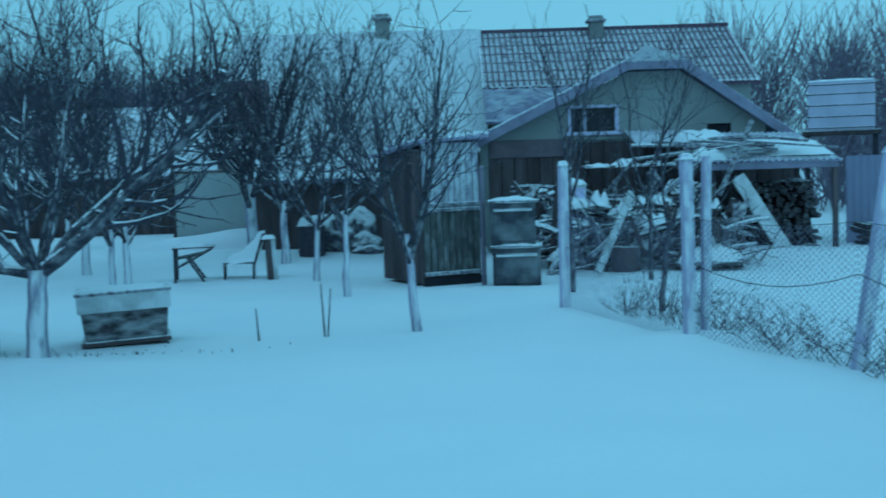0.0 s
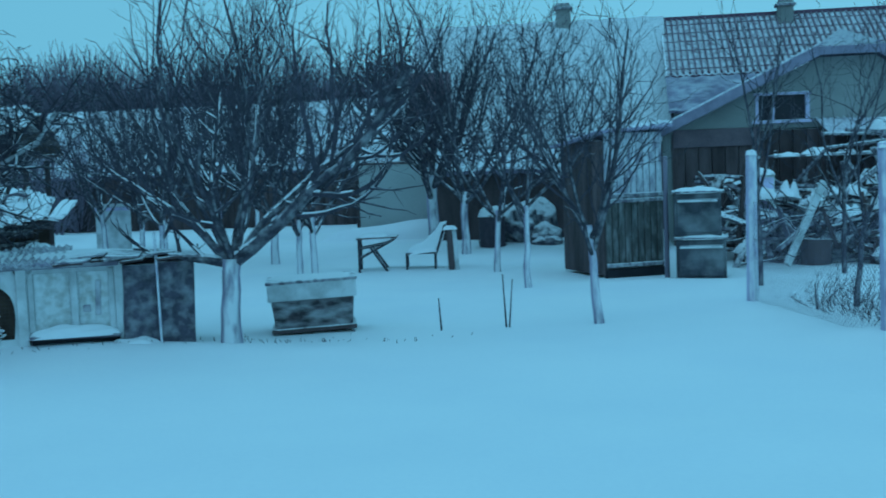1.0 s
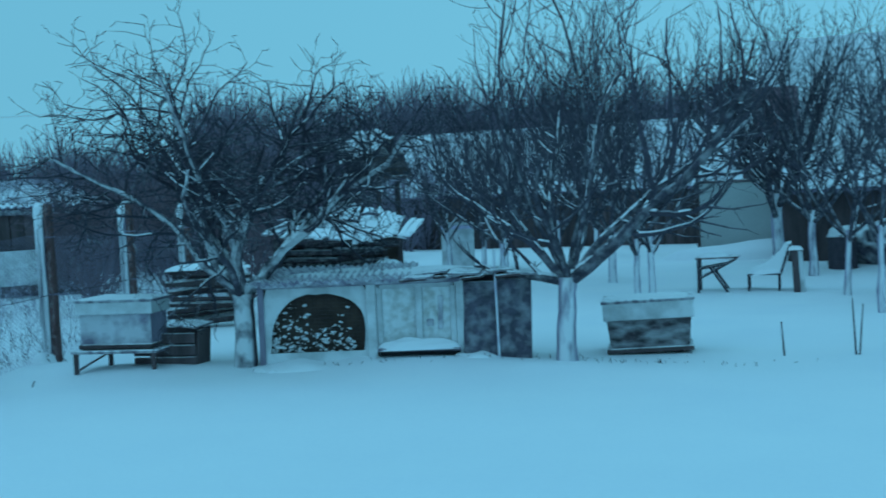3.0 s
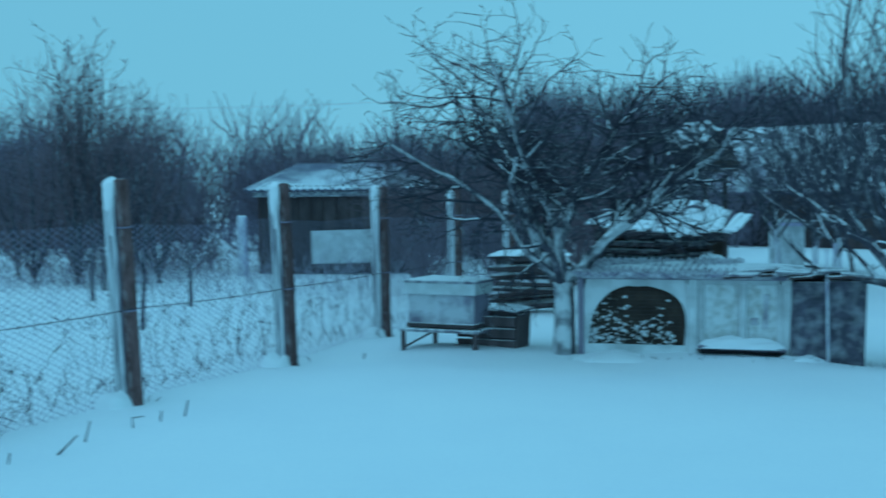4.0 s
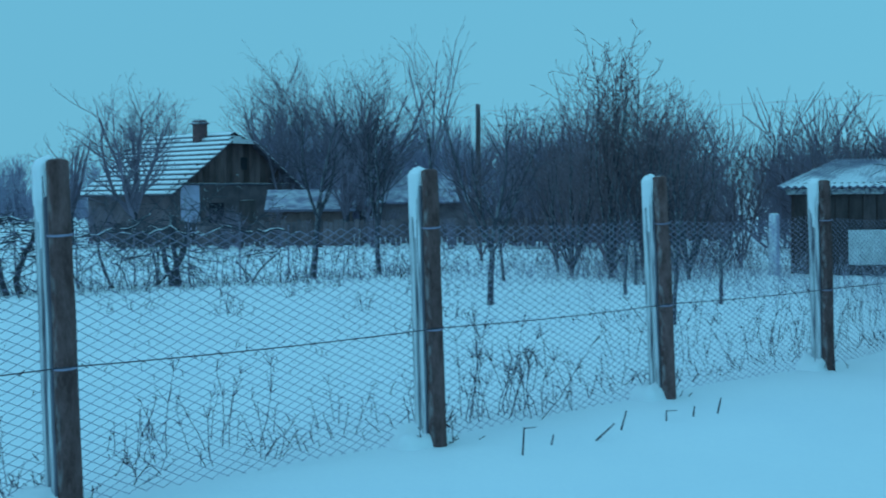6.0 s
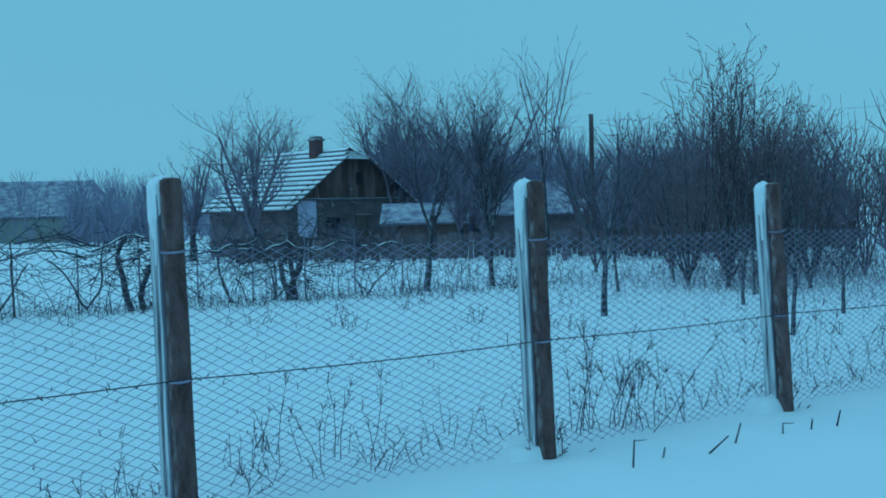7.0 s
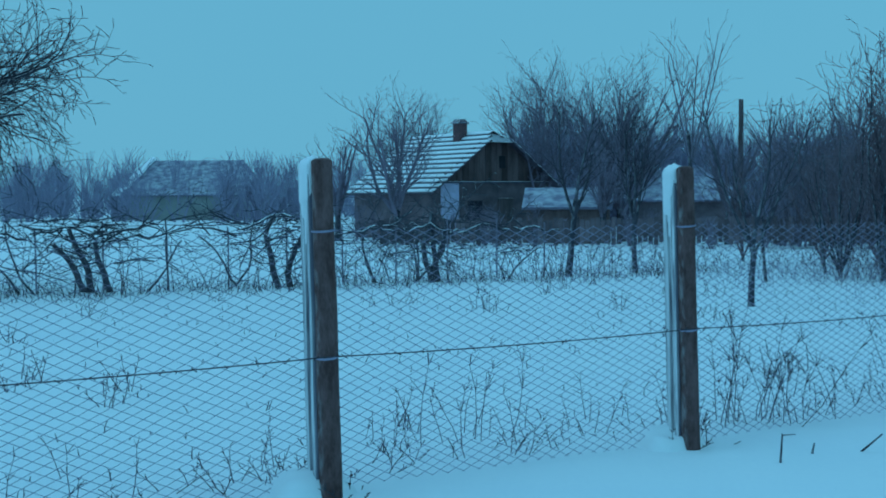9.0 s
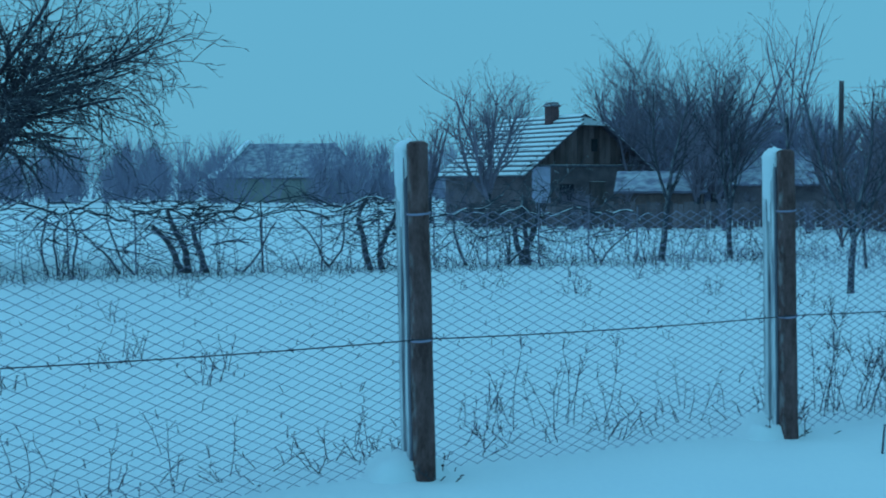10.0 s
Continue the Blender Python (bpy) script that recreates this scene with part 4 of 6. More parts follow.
for k in range(9):
    w = OW / 9
    part("slat", boxes(((w - 0.008, 0.025, 0.98), (w * (k + 0.5), -0.008, 1.64))), GREENSNOW, outhouse, "slat plastered with blown snow")
for z in (0.16, 1.12, 1.2):
    part("rail", boxes(((OW, 0.03, 0.06), (OW / 2, -0.035, z))), PLANKSNOW, outhouse)
part("front_frame", boxes(((OW, 0.02, 2.1), (OW / 2, 0.03, 1.05))), DARKWOOD, outhouse)
for k in range(8):
    part("side_board", boxes(((0.025, OD / 8 - 0.01, 2.02), (0.0, OD / 8 * (k + 0.5) + 0.02, 1.02))), DARKWOOD, outhouse)
part("side_wall", boxes(((0.025, OD, 2.1), (OW, OD / 2, 1.05))), DARKWOOD, outhouse)
part("back_wall", boxes(((OW, 0.025, 2.0), (OW / 2, OD, 1.0))), DARKWOOD, outhouse)
part("roof", corrugated(bmesh.new(), (-0.15, -0.15, 2.17), (OW + 0.12, -0.15, 2.24), (OW + 0.12, OD + 0.15, 2.02), (-0.15, OD + 0.15, 1.98), 0.04, 0.12, 0.012), SLATE, outhouse)
# black strip below the slats stands in for shade under the outhouse
part("skid", boxes(((OW, 0.1, 0.14), (OW / 2, 0.0, 0.03))), BLACK, outhouse)
s = smooth(part("snow_lid", heap(bmesh.new(), OW + 0.2, OD + 0.2, 0.06, 3, n=18), SNOW, outhouse))
s.matrix_basis = pose(OW / 2, OD / 2, 2.1, -9, -2, 0)
gp = empty("pole", 0.62, 17.3, label="thin pale pole beside the outhouse", category="pole")
smooth(part("shaft", round_pole(0.035, 1.75, 3), PLANK, gp))


# ---- two stacked cabinets ----
def cabinet(name, x, y, z, turn, w, d, h, label):
    thing = empty(name, x, y, z, turn, label, "cabinet", "stacked cabinets")
    part("body", boxes(((w, d, h), (w / 2, d / 2, h / 2))), CABINET, thing)
    part("door", boxes(((w - 0.08, 0.025, h - 0.14), (w / 2, -0.012, h / 2 - 0.02))), CABINET, thing)
    part("rail", boxes(((w - 0.1, 0.03, 0.03), (w / 2, -0.03, h - 0.12))), FROST, thing)
    part("top_board", boxes(((w + 0.06, d + 0.06, 0.03), (w / 2, d / 2, h + 0.012))), PLANKSNOW, thing)
    s = smooth(part("snow_lid", heap(bmesh.new(), w + 0.06, d + 0.06, 0.08, 3, n=14), SNOW, thing))
    s.matrix_basis = pose(w / 2, d / 2, h + 0.02)
    return thing


cabinet("cabinet", 0.74, 16.95, gz(0, 17) - 0.02, -4, 0.70, 0.5, 0.58, "grey-green weathered cabinet standing in snow")
cabinet("cabinet", 0.72, 16.98, gz(0, 17) + 0.60, -2, 0.66, 0.48, 0.62, "grey-green weathered cabinet set on another one")
# ---- the summer kitchen with its gable to the garden ----
kitchen = empty("summer_kitchen", 0, 24, 0, label="low grey-plastered house with half-hipped gable and snowed roof", category="house")
X0, X1, ZL, ZR, AX0, AX1, ZA = 1.0, 7.3, 2.08, 1.80, 3.9, 4.95, 3.36
def rake(x):
    return ZL + (ZA - ZL) * (x - X0) / (AX0 - X0) if x < AX0 else (ZA if x < AX1 else ZA + (ZR - ZA) * (x - AX1) / (X1 - AX1))
WX0, WX1, WZ0, WZ1 = 2.66, 3.68, 2.15, 2.68
bm = bmesh.new()
prism(bm, [(X0, 2.0), (WX0, 2.0), (WX0, rake(WX0)), (X0, ZL)], 0, 0.25)
prism(bm, [(WX0, 2.0), (WX1, 2.0), (WX1, WZ0), (WX0, WZ0)], 0, 0.25)
prism(bm, [(WX0, WZ1), (WX1, WZ1), (WX1, rake(WX1)), (WX0, rake(WX0))], 0, 0.25)
prism(bm, [(WX1, 2.0), (5.5, 2.0), (5.5, rake(5.5)), (AX1, ZA), (AX0, ZA), (WX1, rake(WX1))], 0, 0.25)
prism(bm, [(5.5, 2.26), (6.0, 2.26), (6.0, rake(6.0)), (5.5, rake(5.5))], 0, 0.25)
prism(bm, [(6.0, 2.0), (X1 - 0.6, 2.0), (X1 - 0.6, rake(X1 - 0.6)), (6.0, rake(6.0))], 0, 0.25)
bmesh.ops.remove_doubles(bm, verts=bm.verts, dist=0.001)
part("gable_wall", bm, PLASTER, kitchen, "smooth grey plastered gable")
for k in range(24):
    w = (X1 - X0) / 24
    part("wall_board", boxes(((w - 0.015, 0.04, 2.35), (X0 + w * (k + 0.5), 0.03, 0.80))), DARKWOOD, kitchen)
part("band_board", boxes(((1.7, 0.04, 0.36), (X0 + 0.88, -0.015, 1.86))), PLASTERBROWN, kitchen, "brown board band under the gable")
part("side_wall", boxes(((0.25, 5.2, 2.4), (X0 + 0.13, 2.9, 0.85))), PLASTER, kitchen)
part("side_wall", boxes(((0.25, 5.2, 2.1), (X1 - 0.13, 2.9, 0.7))), PLASTER, kitchen)
part("back_wall", boxes(((6.2, 0.25, 2.4), (4.15, 5.6, 0.85))), PLASTER, kitchen)
win = part("window", boxes(((1.1, 0.08, 0.06), (3.17, -0.01, WZ1)), ((1.16, 0.12, 0.07), (3.17, -0.03, WZ0 - 0.02)), ((0.06, 0.08, 0.5), (WX0 + 0.02, -0.01, 2.42)),
                           ((0.08, 0.08, 0.5), (WX1 - 0.03, -0.01, 2.42)), ((0.04, 0.06, 0.5), (3.0, 0.0, 2.42))), WHITEPAINT, kitchen, "white-painted window frame")
part("pane", boxes(((1.0, 0.01, 0.5), (3.17, 0.08, 2.42))), GLASS, win)
# black sheets stand in for shade behind the pane and in the vent hole
part("room_shade", boxes(((1.2, 0.05, 0.7), (3.17, 0.4, 2.42))), BLACK, kitchen)
part("vent", boxes(((0.5, 0.03, 0.24), (5.75, 0.12, 2.13))), BLACK, kitchen)
E2 = 0.32
for (xa, za, xb, zb) in ((X0 - 0.28, ZL - 0.05, AX0, ZA + 0.18), (X1 + 0.3, ZR - 0.12, AX1, ZA + 0.18)):
    part("roof", corrugated(bmesh.new(), (xa, -E2, za + 0.08), (xa, 5.9, za + 0.08), (xb + (0.53 if xa < xb else -0.53), 5.9, zb + 0.36), (xb, -E2, zb + 0.08), 0.05, 0.25, 0.02), SLATE, kitchen)
    l = math.hypot(xb - xa, zb - za)
    ob = part("rake_board", boxes(((l, 0.05, 0.2), (0, 0, 0))), FASCIA, kitchen)
    ob.matrix_basis = pose((xa + xb) / 2, -E2 - 0.01, (za + zb) / 2 - 0.04, 0, -math.degrees(math.atan2(zb - za, xb - xa)) if xb > xa else math.degrees(math.atan2(zb - za, xa - xb)), 0)
    part("soffit", boxes(((l, E2, 0.03), (0, 0, 0))), FASCIA, kitchen).matrix_basis = ob.matrix_basis @ pose(0, E2 / 2, -0.05)
bm = bmesh.new()
va = [bm.verts.new(v) for v in ((AX0 - 0.1, -E2 - 0.05, ZA + 0.20), (AX1 + 0.1, -E2 - 0.05, ZA + 0.20), ((AX0 + AX1) / 2, 0.8, ZA + 0.62))]
bm.faces.new(va)
bmesh.ops.solidify(bm, geom=bm.faces[:], thickness=0.05)
part("hip", bm, SLATE, kitchen)
part("hip_board", boxes(((AX1 - AX0 + 0.16, 0.06, 0.17), ((AX0 + AX1) / 2, -E2 - 0.02, ZA + 0.1))), FASCIA, kitchen)

part("side_roof", corrugated(bmesh.new(), (-1.0, -2.2, 1.98), (0.95, -2.0, 2.16), (0.95, 1.2, 2.30), (-1.0, 1.2, 2.12), 0.05, 0.2, 0.02), SLATE, kitchen)
part("side_post", boxes(((0.1, 0.1, 2.3), (-0.7, 0.9, 0.85))), DARKWOOD, kitchen)
# lean-to sheet and woodshed canopy in front of it
leanto = empty("lean_to", 3.7, 22.3, 0, label="small rusty corrugated lean-to roof with patchy snow", category="roof")
part("sheet", corrugated(bmesh.new(), (0.1, 0, 1.83), (1.35, 0, 1.80), (1.4, 1.75, 2.16), (0.1, 1.75, 2.18), 0.02, 0.12, 0.02), SLATE, leanto)
for x in (0.15, 1.3):
    part("post", boxes(((0.08, 0.08, 2.15), (x, 0.1, 0.75))), DARKWOOD, leanto)
canopy = empty("woodshed", 4.9, 21.0, 0, label="open woodshed with a sagging snow-heaped corrugated roof", category="shed")
part("roof", corrugated(bmesh.new(), (-0.35, 0, 1.50), (2.35, 0, 1.47), (2.2, 2.4, 2.02), (-0.2, 2.4, 2.08), 0.03, 0.12, 0.02), SLATE, canopy)
part("beam", boxes(((2.5, 0.1, 0.12), (1.05, 0.08, 1.39))), FASCIA, canopy)
for x, y in ((0.0, 0.1), (2.25, 0.1), (0.0, 2.2), (2.2, 2.2)):
    part("post", boxes(((0.09, 0.09, 1.75), (x, y, 0.55))), DARKWOOD, canopy)
for k, (x, y, w, d, h) in enumerate(((0.3, 0.7, 0.9, 0.9, 0.16), (0.9, 1.1, 1.1, 1.2, 0.12), (1.7, 0.9, 1.2, 1.3, 0.10), (0.2, 1.7, 1.0, 1.0, 0.18), (0.0, 0.3, 0.6, 0.5, 0.14))):
    s = smooth(part("snow_patch", heap(bmesh.new(), w, d, h, k, n=18, rough=0.2), SNOW, canopy))
    s.matrix_basis = pose(x, y, 1.53 + 0.225 * y, 12.5, 0, 0)
rnd = random.Random(77)
for k in range(16):
    x = rnd.uniform(-0.4, 1.3)
    shared("loose_stick", rnd.choice(STICKS), canopy, m=pose(x, rnd.uniform(0.1, 1.6), 1.62 + rnd.uniform(0.02, 0.25), rnd.uniform(-20, 20), rnd.uniform(-8, 8), rnd.uniform(-30, 30)))
log_stack("woodpile", 5.9, 22.2, 0, 1.35, 1.3, 0.9, 15, "firewood stacked under the woodshed, snow on log ends")
log_stack("woodpile", 4.95, 22.6, 0, 0.9, 0.85, 0.9, 16, "low firewood stack under the woodshed")
log_stack("woodpile", 8.3, 22.5, 0, 0.75, 0.4, 0.9, 17, "small heap of logs in the snow")


def leaning(name, a, b, size, label, mat):
    thing = tagged(new(name, plank_mesh(name, size, mat, 3)), label, "plank", "leaning timber")
    thing.matrix_world = line_pose(a, b, 72)
    return thing


leaning("plank", (5.36, 21.0, 1.2), (6.16, 20.75, -0.16), (1.62, 0.26, 0.05), "wide pale plank leaning against the woodshed", FROST)
leaning("plank", (5.35, 20.9, 0.75), (5.0, 20.7, -0.18), (1.05, 0.1, 0.05), "short snowy prop leaning on the woodshed", PLANKSNOW)
leaning("plank", (2.35, 18.2, 0.1), (4.5, 20.6, 1.42), (3.6, 0.07, 0.06), "long snowy pole leaning up to the woodshed", PLANKSNOW)
leaning("plank", (2.4, 17.8, -0.1), (3.0, 18.3, 1.05), (1.45, 0.11, 0.05), "snowy plank propped against the heap", FROST)
leaning("plank", (5.0, 20.9, 0.9), (5.6, 20.9, 2.2), (1.45, 0.09, 0.05), "pale pole standing up through the roof", PLANKSNOW)
leaning("plank", (1.75, 18.9, -0.2), (1.95, 19.1, 1.35), (1.6, 0.06, 0.06), "dark upright wooden stake", DARKWOOD)

# lumber and brushwood between the outhouse and the woodshed
rnd = random.Random(21)
junk = empty("scrap_heap", 1.9, 18.6, label="heap of broken frames, boards and branches under snow", category="heap")
for k in range(210):
    x, y = rnd.uniform(-0.5, 3.1), rnd.uniform(-0.2, 2.8)
    z = rnd.uniform(0.05, 1.3) * (0.55 + 0.7 * y / 2.8)
    up = rnd.random() < 0.45
    shared("board", rnd.choice(STICKS + DARKSTICKS), junk, m=pose(x, y, z, rnd.uniform(-40, 40), rnd.uniform(40, 85) * rnd.choice((-1, 1)) if up else rnd.uniform(-20, 20), rnd.uniform(-60, 60)) @ Matrix.Diagonal((rnd.uniform(0.35, 0.7), 1, 1, 1)))
segs = []
for k in range(160):
    p = Vector((rnd.uniform(-0.2, 3.1), rnd.uniform(-0.5, 2.6), rnd.uniform(0, 1.0)))
    d = Vector((rnd.gauss(0, 1), rnd.gauss(0, 0.6), rnd.gauss(0.5, 0.6))).normalized()
    r = rnd.uniform(0.006, 0.02)
    for q in range(4):
        d = (d + Vector((rnd.gauss(0, 0.2), rnd.gauss(0, 0.2), rnd.gauss(0, 0.2)))).normalized()
        e = p + d * rnd.uniform(0.12, 0.3)
        segs.append((p, e, r, r * 0.85))
        p, r = e, r * 0.85
ob = shared("brushwood", mesh_from("brushwood", *rods(segs, 4), BARK), junk)
ob["kind"] = "stuff"
for k in range(24):
    s = smooth(part("snow_patch", heap(bmesh.new(), rnd.uniform(0.2, 0.5), rnd.uniform(0.2, 0.5), rnd.uniform(0.08, 0.18), k, n=12, rough=0.5), SNOW, junk))
    s.matrix_basis = pose(rnd.uniform(-0.1, 2.9), rnd.uniform(-0.2, 2.3), rnd.uniform(0.1, 1.2), rnd.uniform(-12, 12), rnd.uniform(-12, 12), rnd.uniform(0, 90))
part("dark_tub", tube(bmesh.new(), (1.0, -0.1, -0.1), (1.02, -0.1, 0.42), 0.22, 0.24, 14), DARKWOOD, junk)
part("frame", boxes(((0.7, 0.05, 0.06), (0, 0, 0.5)), ((0.7, 0.05, 0.06), (0, 0, 0.1)), ((0.06, 0.05, 0.7), (-0.33, 0, 0.3)), ((0.06, 0.05, 0.7), (0.33, 0, 0.3))), DARKWOOD, junk).matrix_basis = pose(2.0, -0.1, 0.0, -8, 0, 5)
part("bench_board", boxes(((1.1, 0.3, 0.06), (2.35, -0.25, 0.15), (0, -2, 4))), PLANKSNOW, junk)
s = smooth(part("snow_lid", heap(bmesh.new(), 1.1, 0.4, 0.22, 40, n=14), SNOW, junk))
s.matrix_basis = pose(2.35, -0.2, 0.18)

# an old white cupboard and a snowed shelf among the scrap
cup = empty("cupboard", 1.95, 19.6, turn=-6, label="old white metal cupboard among scrap, snow on top", category="cupboard")
part("body", boxes(((0.5, 0.45, 1.45), (0.25, 0.22, 0.72)), bevel=0.02), FROST, cup)
part("door", boxes(((0.46, 0.02, 0.85), (0.25, -0.012, 0.95))), WHITEPAINT, cup)
# black slab on the closed front acts as the shade of an open shelf
part("shelf_gap", boxes(((0.42, 0.02, 0.36), (0.25, -0.012, 0.28))), BLACK, cup)
s = smooth(part("snow_cap", heap(bmesh.new(), 0.54, 0.5, 0.1, 3, n=12), SNOW, cup))
s.matrix_basis = pose(0.25, 0.22, 1.44)
rack = empty("rack", 2.75, 21.8, turn=2, label="rough plank rack with snow-covered shelves", category="rack")
for x in (0.0, 0.95, 1.9):
    part("upright", boxes(((0.07, 0.07, 1.95), (x, 0, 0.85))), DARKWOOD, rack)
for z in (0.5, 1.1, 1.72):
    part("shelf", boxes(((2.05, 0.5, 0.05), (0.95, 0.05, z))), PLANKSNOW, rack)
    for q in range(4):
        s = smooth(part("snow_layer", heap(bmesh.new(), rnd.uniform(0.3, 0.6), 0.45, rnd.uniform(0.05, 0.1), int(z * 10) + q, n=12, rough=0.45), SNOW, rack))
        s.matrix_basis = pose(0.2 + 0.52 * q, 0.0, z + 0.02)
for k in range(10):
    shared("slat", rnd.choice(STICKS), rack, m=pose(0.1 + 0.19 * k, -0.1, 0.75 + 0.1 * (k % 3), 0, 78 + 3 * (k % 4), 90 + 4 * (k % 5)) @ Matrix.Diagonal((0.5, 1, 1, 1)))

# water tank on its stand, and a sheet fence
tank = empty("water_tank", 8.74, 25.42, turn=-18.7, label="ribbed pale metal water tank on a dark stand", category="water tank")
bm = boxes(((1.36, 0.9, 1.08), (0, 0, 2.9)), bevel=0.03)
part("body", bm, TANK, tank)
for z in (2.42, 2.66, 2.9, 3.14, 3.34):
    part("rib", boxes(((1.39, 0.93, 0.025), (0, 0, z))), METAL, tank)
part("platform", boxes(((1.6, 1.1, 0.1), (0, 0, 2.31))), DARKWOOD, tank)
for x in (-0.7, 0.7):
    for y in (-0.4, 0.4):
        part("leg", boxes(((0.09, 0.09, 2.5), (x, y, 1.1))), METAL, tank)
s = smooth(part("snow_lid", heap(bmesh.new(), 1.36, 0.9, 0.06, 2, n=12), SNOW, tank))
s.matrix_basis = pose(0, 0, 3.44)
fence3 = empty("sheet_fence", 8.2, 24.0, label="blue-grey metal sheet fence with frost", category="fence")
for k in range(5):
    part("sheet", corrugated(bmesh.new(), (0, 0, -0.1), (0.78, 0, -0.1), (0.78, 0.02, 1.8), (0, 0.02, 1.8), 0.01, 0.13, 0.012), BLUESHEET, fence3).matrix_basis = pose(0.15 + 0.8 * k, 0, 0)

# a mound with an old barrel by the far fruit trees
hp = empty("rubbish_mound", -2.15, 25.1, label="mound of stones and sacks under snow", category="heap")
for k, (x, y, w, h) in enumerate(((-0.1, 0, 1.1, 1.0), (0.5, -0.3, 0.7, 0.55), (0.55, -0.5, 0.6, 0.3), (0.2, 0.4, 1.2, 1.1), (-0.4, 0.2, 0.8, 0.9))):
    bm = bmesh.new()
    bmesh.ops.create_icosphere(bm, subdivisions=3, radius=0.5)
    for v in bm.verts:
        v.co = Vector((v.co.x * w, v.co.y * w * 0.8, v.co.z * h)) * (1 + 0.35 * noise.noise(v.co * 3 + Vector((k, 0, 0))))
    smooth(part("stone", bm, STONE, hp)).location = (x, y, h * 0.42)
barrel = empty("barrel", -2.75, 24.5, label="dark rusty barrel half sunk in snow", category="barrel")
bm = tube(bmesh.new(), (0, 0, -0.1), (0, 0, 0.72), 0.28, 0.28, 18)
for z in (0.15, 0.45):
    bmesh.ops.create_cone(bm, segments=18, radius1=0.295, radius2=0.295, depth=0.03, matrix=pose(0, 0, z))
part("drum", bm, RUST, barrel)
s = smooth(part("snow_cap", heap(bmesh.new(), 0.56, 0.56, 0.2, 2, n=12), SNOW, barrel))
s.location = (0, 0, 0.72)


# ---- houses behind ----
def building(name, x, y, turn, w, d, eave, ridge, wall_mat, roof_mat, label, category="house", over=0.3, roof_t=0.1, pitch=0.3, amp=0.025, hip=0.0):
    """w along its front (local x), d deep; the ridge runs along x."""
    thing = empty(name, x, y, turn=turn, label=label, category=category)
    t = 0.25
    for cy in (t / 2, d - t / 2):
        part("wall", boxes(((w, t, eave + 0.3), (0, cy, eave / 2 - 0.15))), wall_mat, thing)
    for sx in (-1, 1):
        bm = bmesh.new()
        vs = []
        for px in (0, t):
            xx = sx * (w / 2 - px)
            vs.append([bm.verts.new(c) for c in ((xx, t + 0.003, -0.3), (xx, d - t - 0.003, -0.3), (xx, d - t - 0.003, eave), (xx, d / 2, (eave + 0.02) if hip else ridge - 0.12), (xx, t + 0.003, eave))])
        bm.faces.new(vs[0])
        bm.faces.new(vs[1][::-1])
        for i in range(5):
            bm.faces.new((vs[0][i], vs[1][i], vs[1][(i + 1) % 5], vs[0][(i + 1) % 5]))
        part("gable_wall", bm, wall_mat, thing)
    z0 = eave - over * (ridge - eave) / (d / 2)
    for y0 in (-over, d + over):
        bm = corrugated(bmesh.new(), (-w / 2 - over, y0, z0), (w / 2 + over, y0, z0), (w / 2 + over - hip, d / 2, ridge), (-w / 2 - over + hip, d / 2, ridge), roof_t, pitch, amp)
        part("roof", bm, roof_mat, thing)
    if hip:
        for sx in (-1, 1):
            xe = sx * (w / 2 + over)
            bm = corrugated(bmesh.new(), (xe, -over, z0), (xe, d + over, z0), (xe - sx * hip, d / 2 + 0.02, ridge), (xe - sx * hip, d / 2 - 0.02, ridge), roof_t, pitch, amp)
            part("roof", bm, roof_mat, thing)
    return thing


def chimney(parent, x, y, z0, z1, w=0.5, mat=None):
    c = part("chimney", boxes(((w, w, z1 - z0), (x, y, (z0 + z1) / 2))), mat or BRICKDARK, parent, "brick chimney dusted with snow")
    part("cap", boxes(((w + 0.12, w + 0.12, 0.08), (x, y, z1 - 0.1)), ((w - 0.05, w - 0.05, 0.1), (x, y, z1))), PLANKSNOW, c)
    return c


barn = building("barn", -13.2, 39.2, 0, 16.5, 6.0, 2.15, 4.45, DARKWOOD, ROOFSNOW, "long low dark wooden barn under a snowed roof", "barn", over=0.25)
for k in range(30):
    part("wall_board", boxes(((0.3, 0.03, 2.3), (-8.0 + 0.4 * k, -0.02, 0.95))), DARKWOOD, barn)
low_wall = building("shed", -2.5, 28.0, 0, 4.0, 2.2, 1.75, 2.2, DARKWOOD, ROOFSNOW, "low dark shed behind the fruit trees, snowed roof", "shed", over=0.2)

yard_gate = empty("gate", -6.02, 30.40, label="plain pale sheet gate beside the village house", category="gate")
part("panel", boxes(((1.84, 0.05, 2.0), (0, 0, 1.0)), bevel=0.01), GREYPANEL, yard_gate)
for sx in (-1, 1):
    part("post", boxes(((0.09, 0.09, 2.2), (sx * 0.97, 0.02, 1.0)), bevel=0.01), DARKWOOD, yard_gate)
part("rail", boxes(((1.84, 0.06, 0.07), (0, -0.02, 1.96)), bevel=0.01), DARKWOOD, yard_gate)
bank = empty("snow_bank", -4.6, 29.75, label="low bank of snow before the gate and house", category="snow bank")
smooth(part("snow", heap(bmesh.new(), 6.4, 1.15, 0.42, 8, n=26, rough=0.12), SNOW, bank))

white_house = building("house", -2.35, 30.6, 0, 7.0, 8.8, 2.4, 5.95, PLASTERBROWN, HOUSEROOF, "village house under a smooth snow-covered sheet roof", over=0.15, pitch=0.8)
chimney(white_house, 0.75, 4.3, 5.4, 6.4, 0.42, PLASTER)
part("chimney", boxes(((1.1, 0.6, 1.3), (-2.74, 0.75, 3.72)), bevel=0.03), BRICKPALE, white_house, "broad dark brick chimney block")
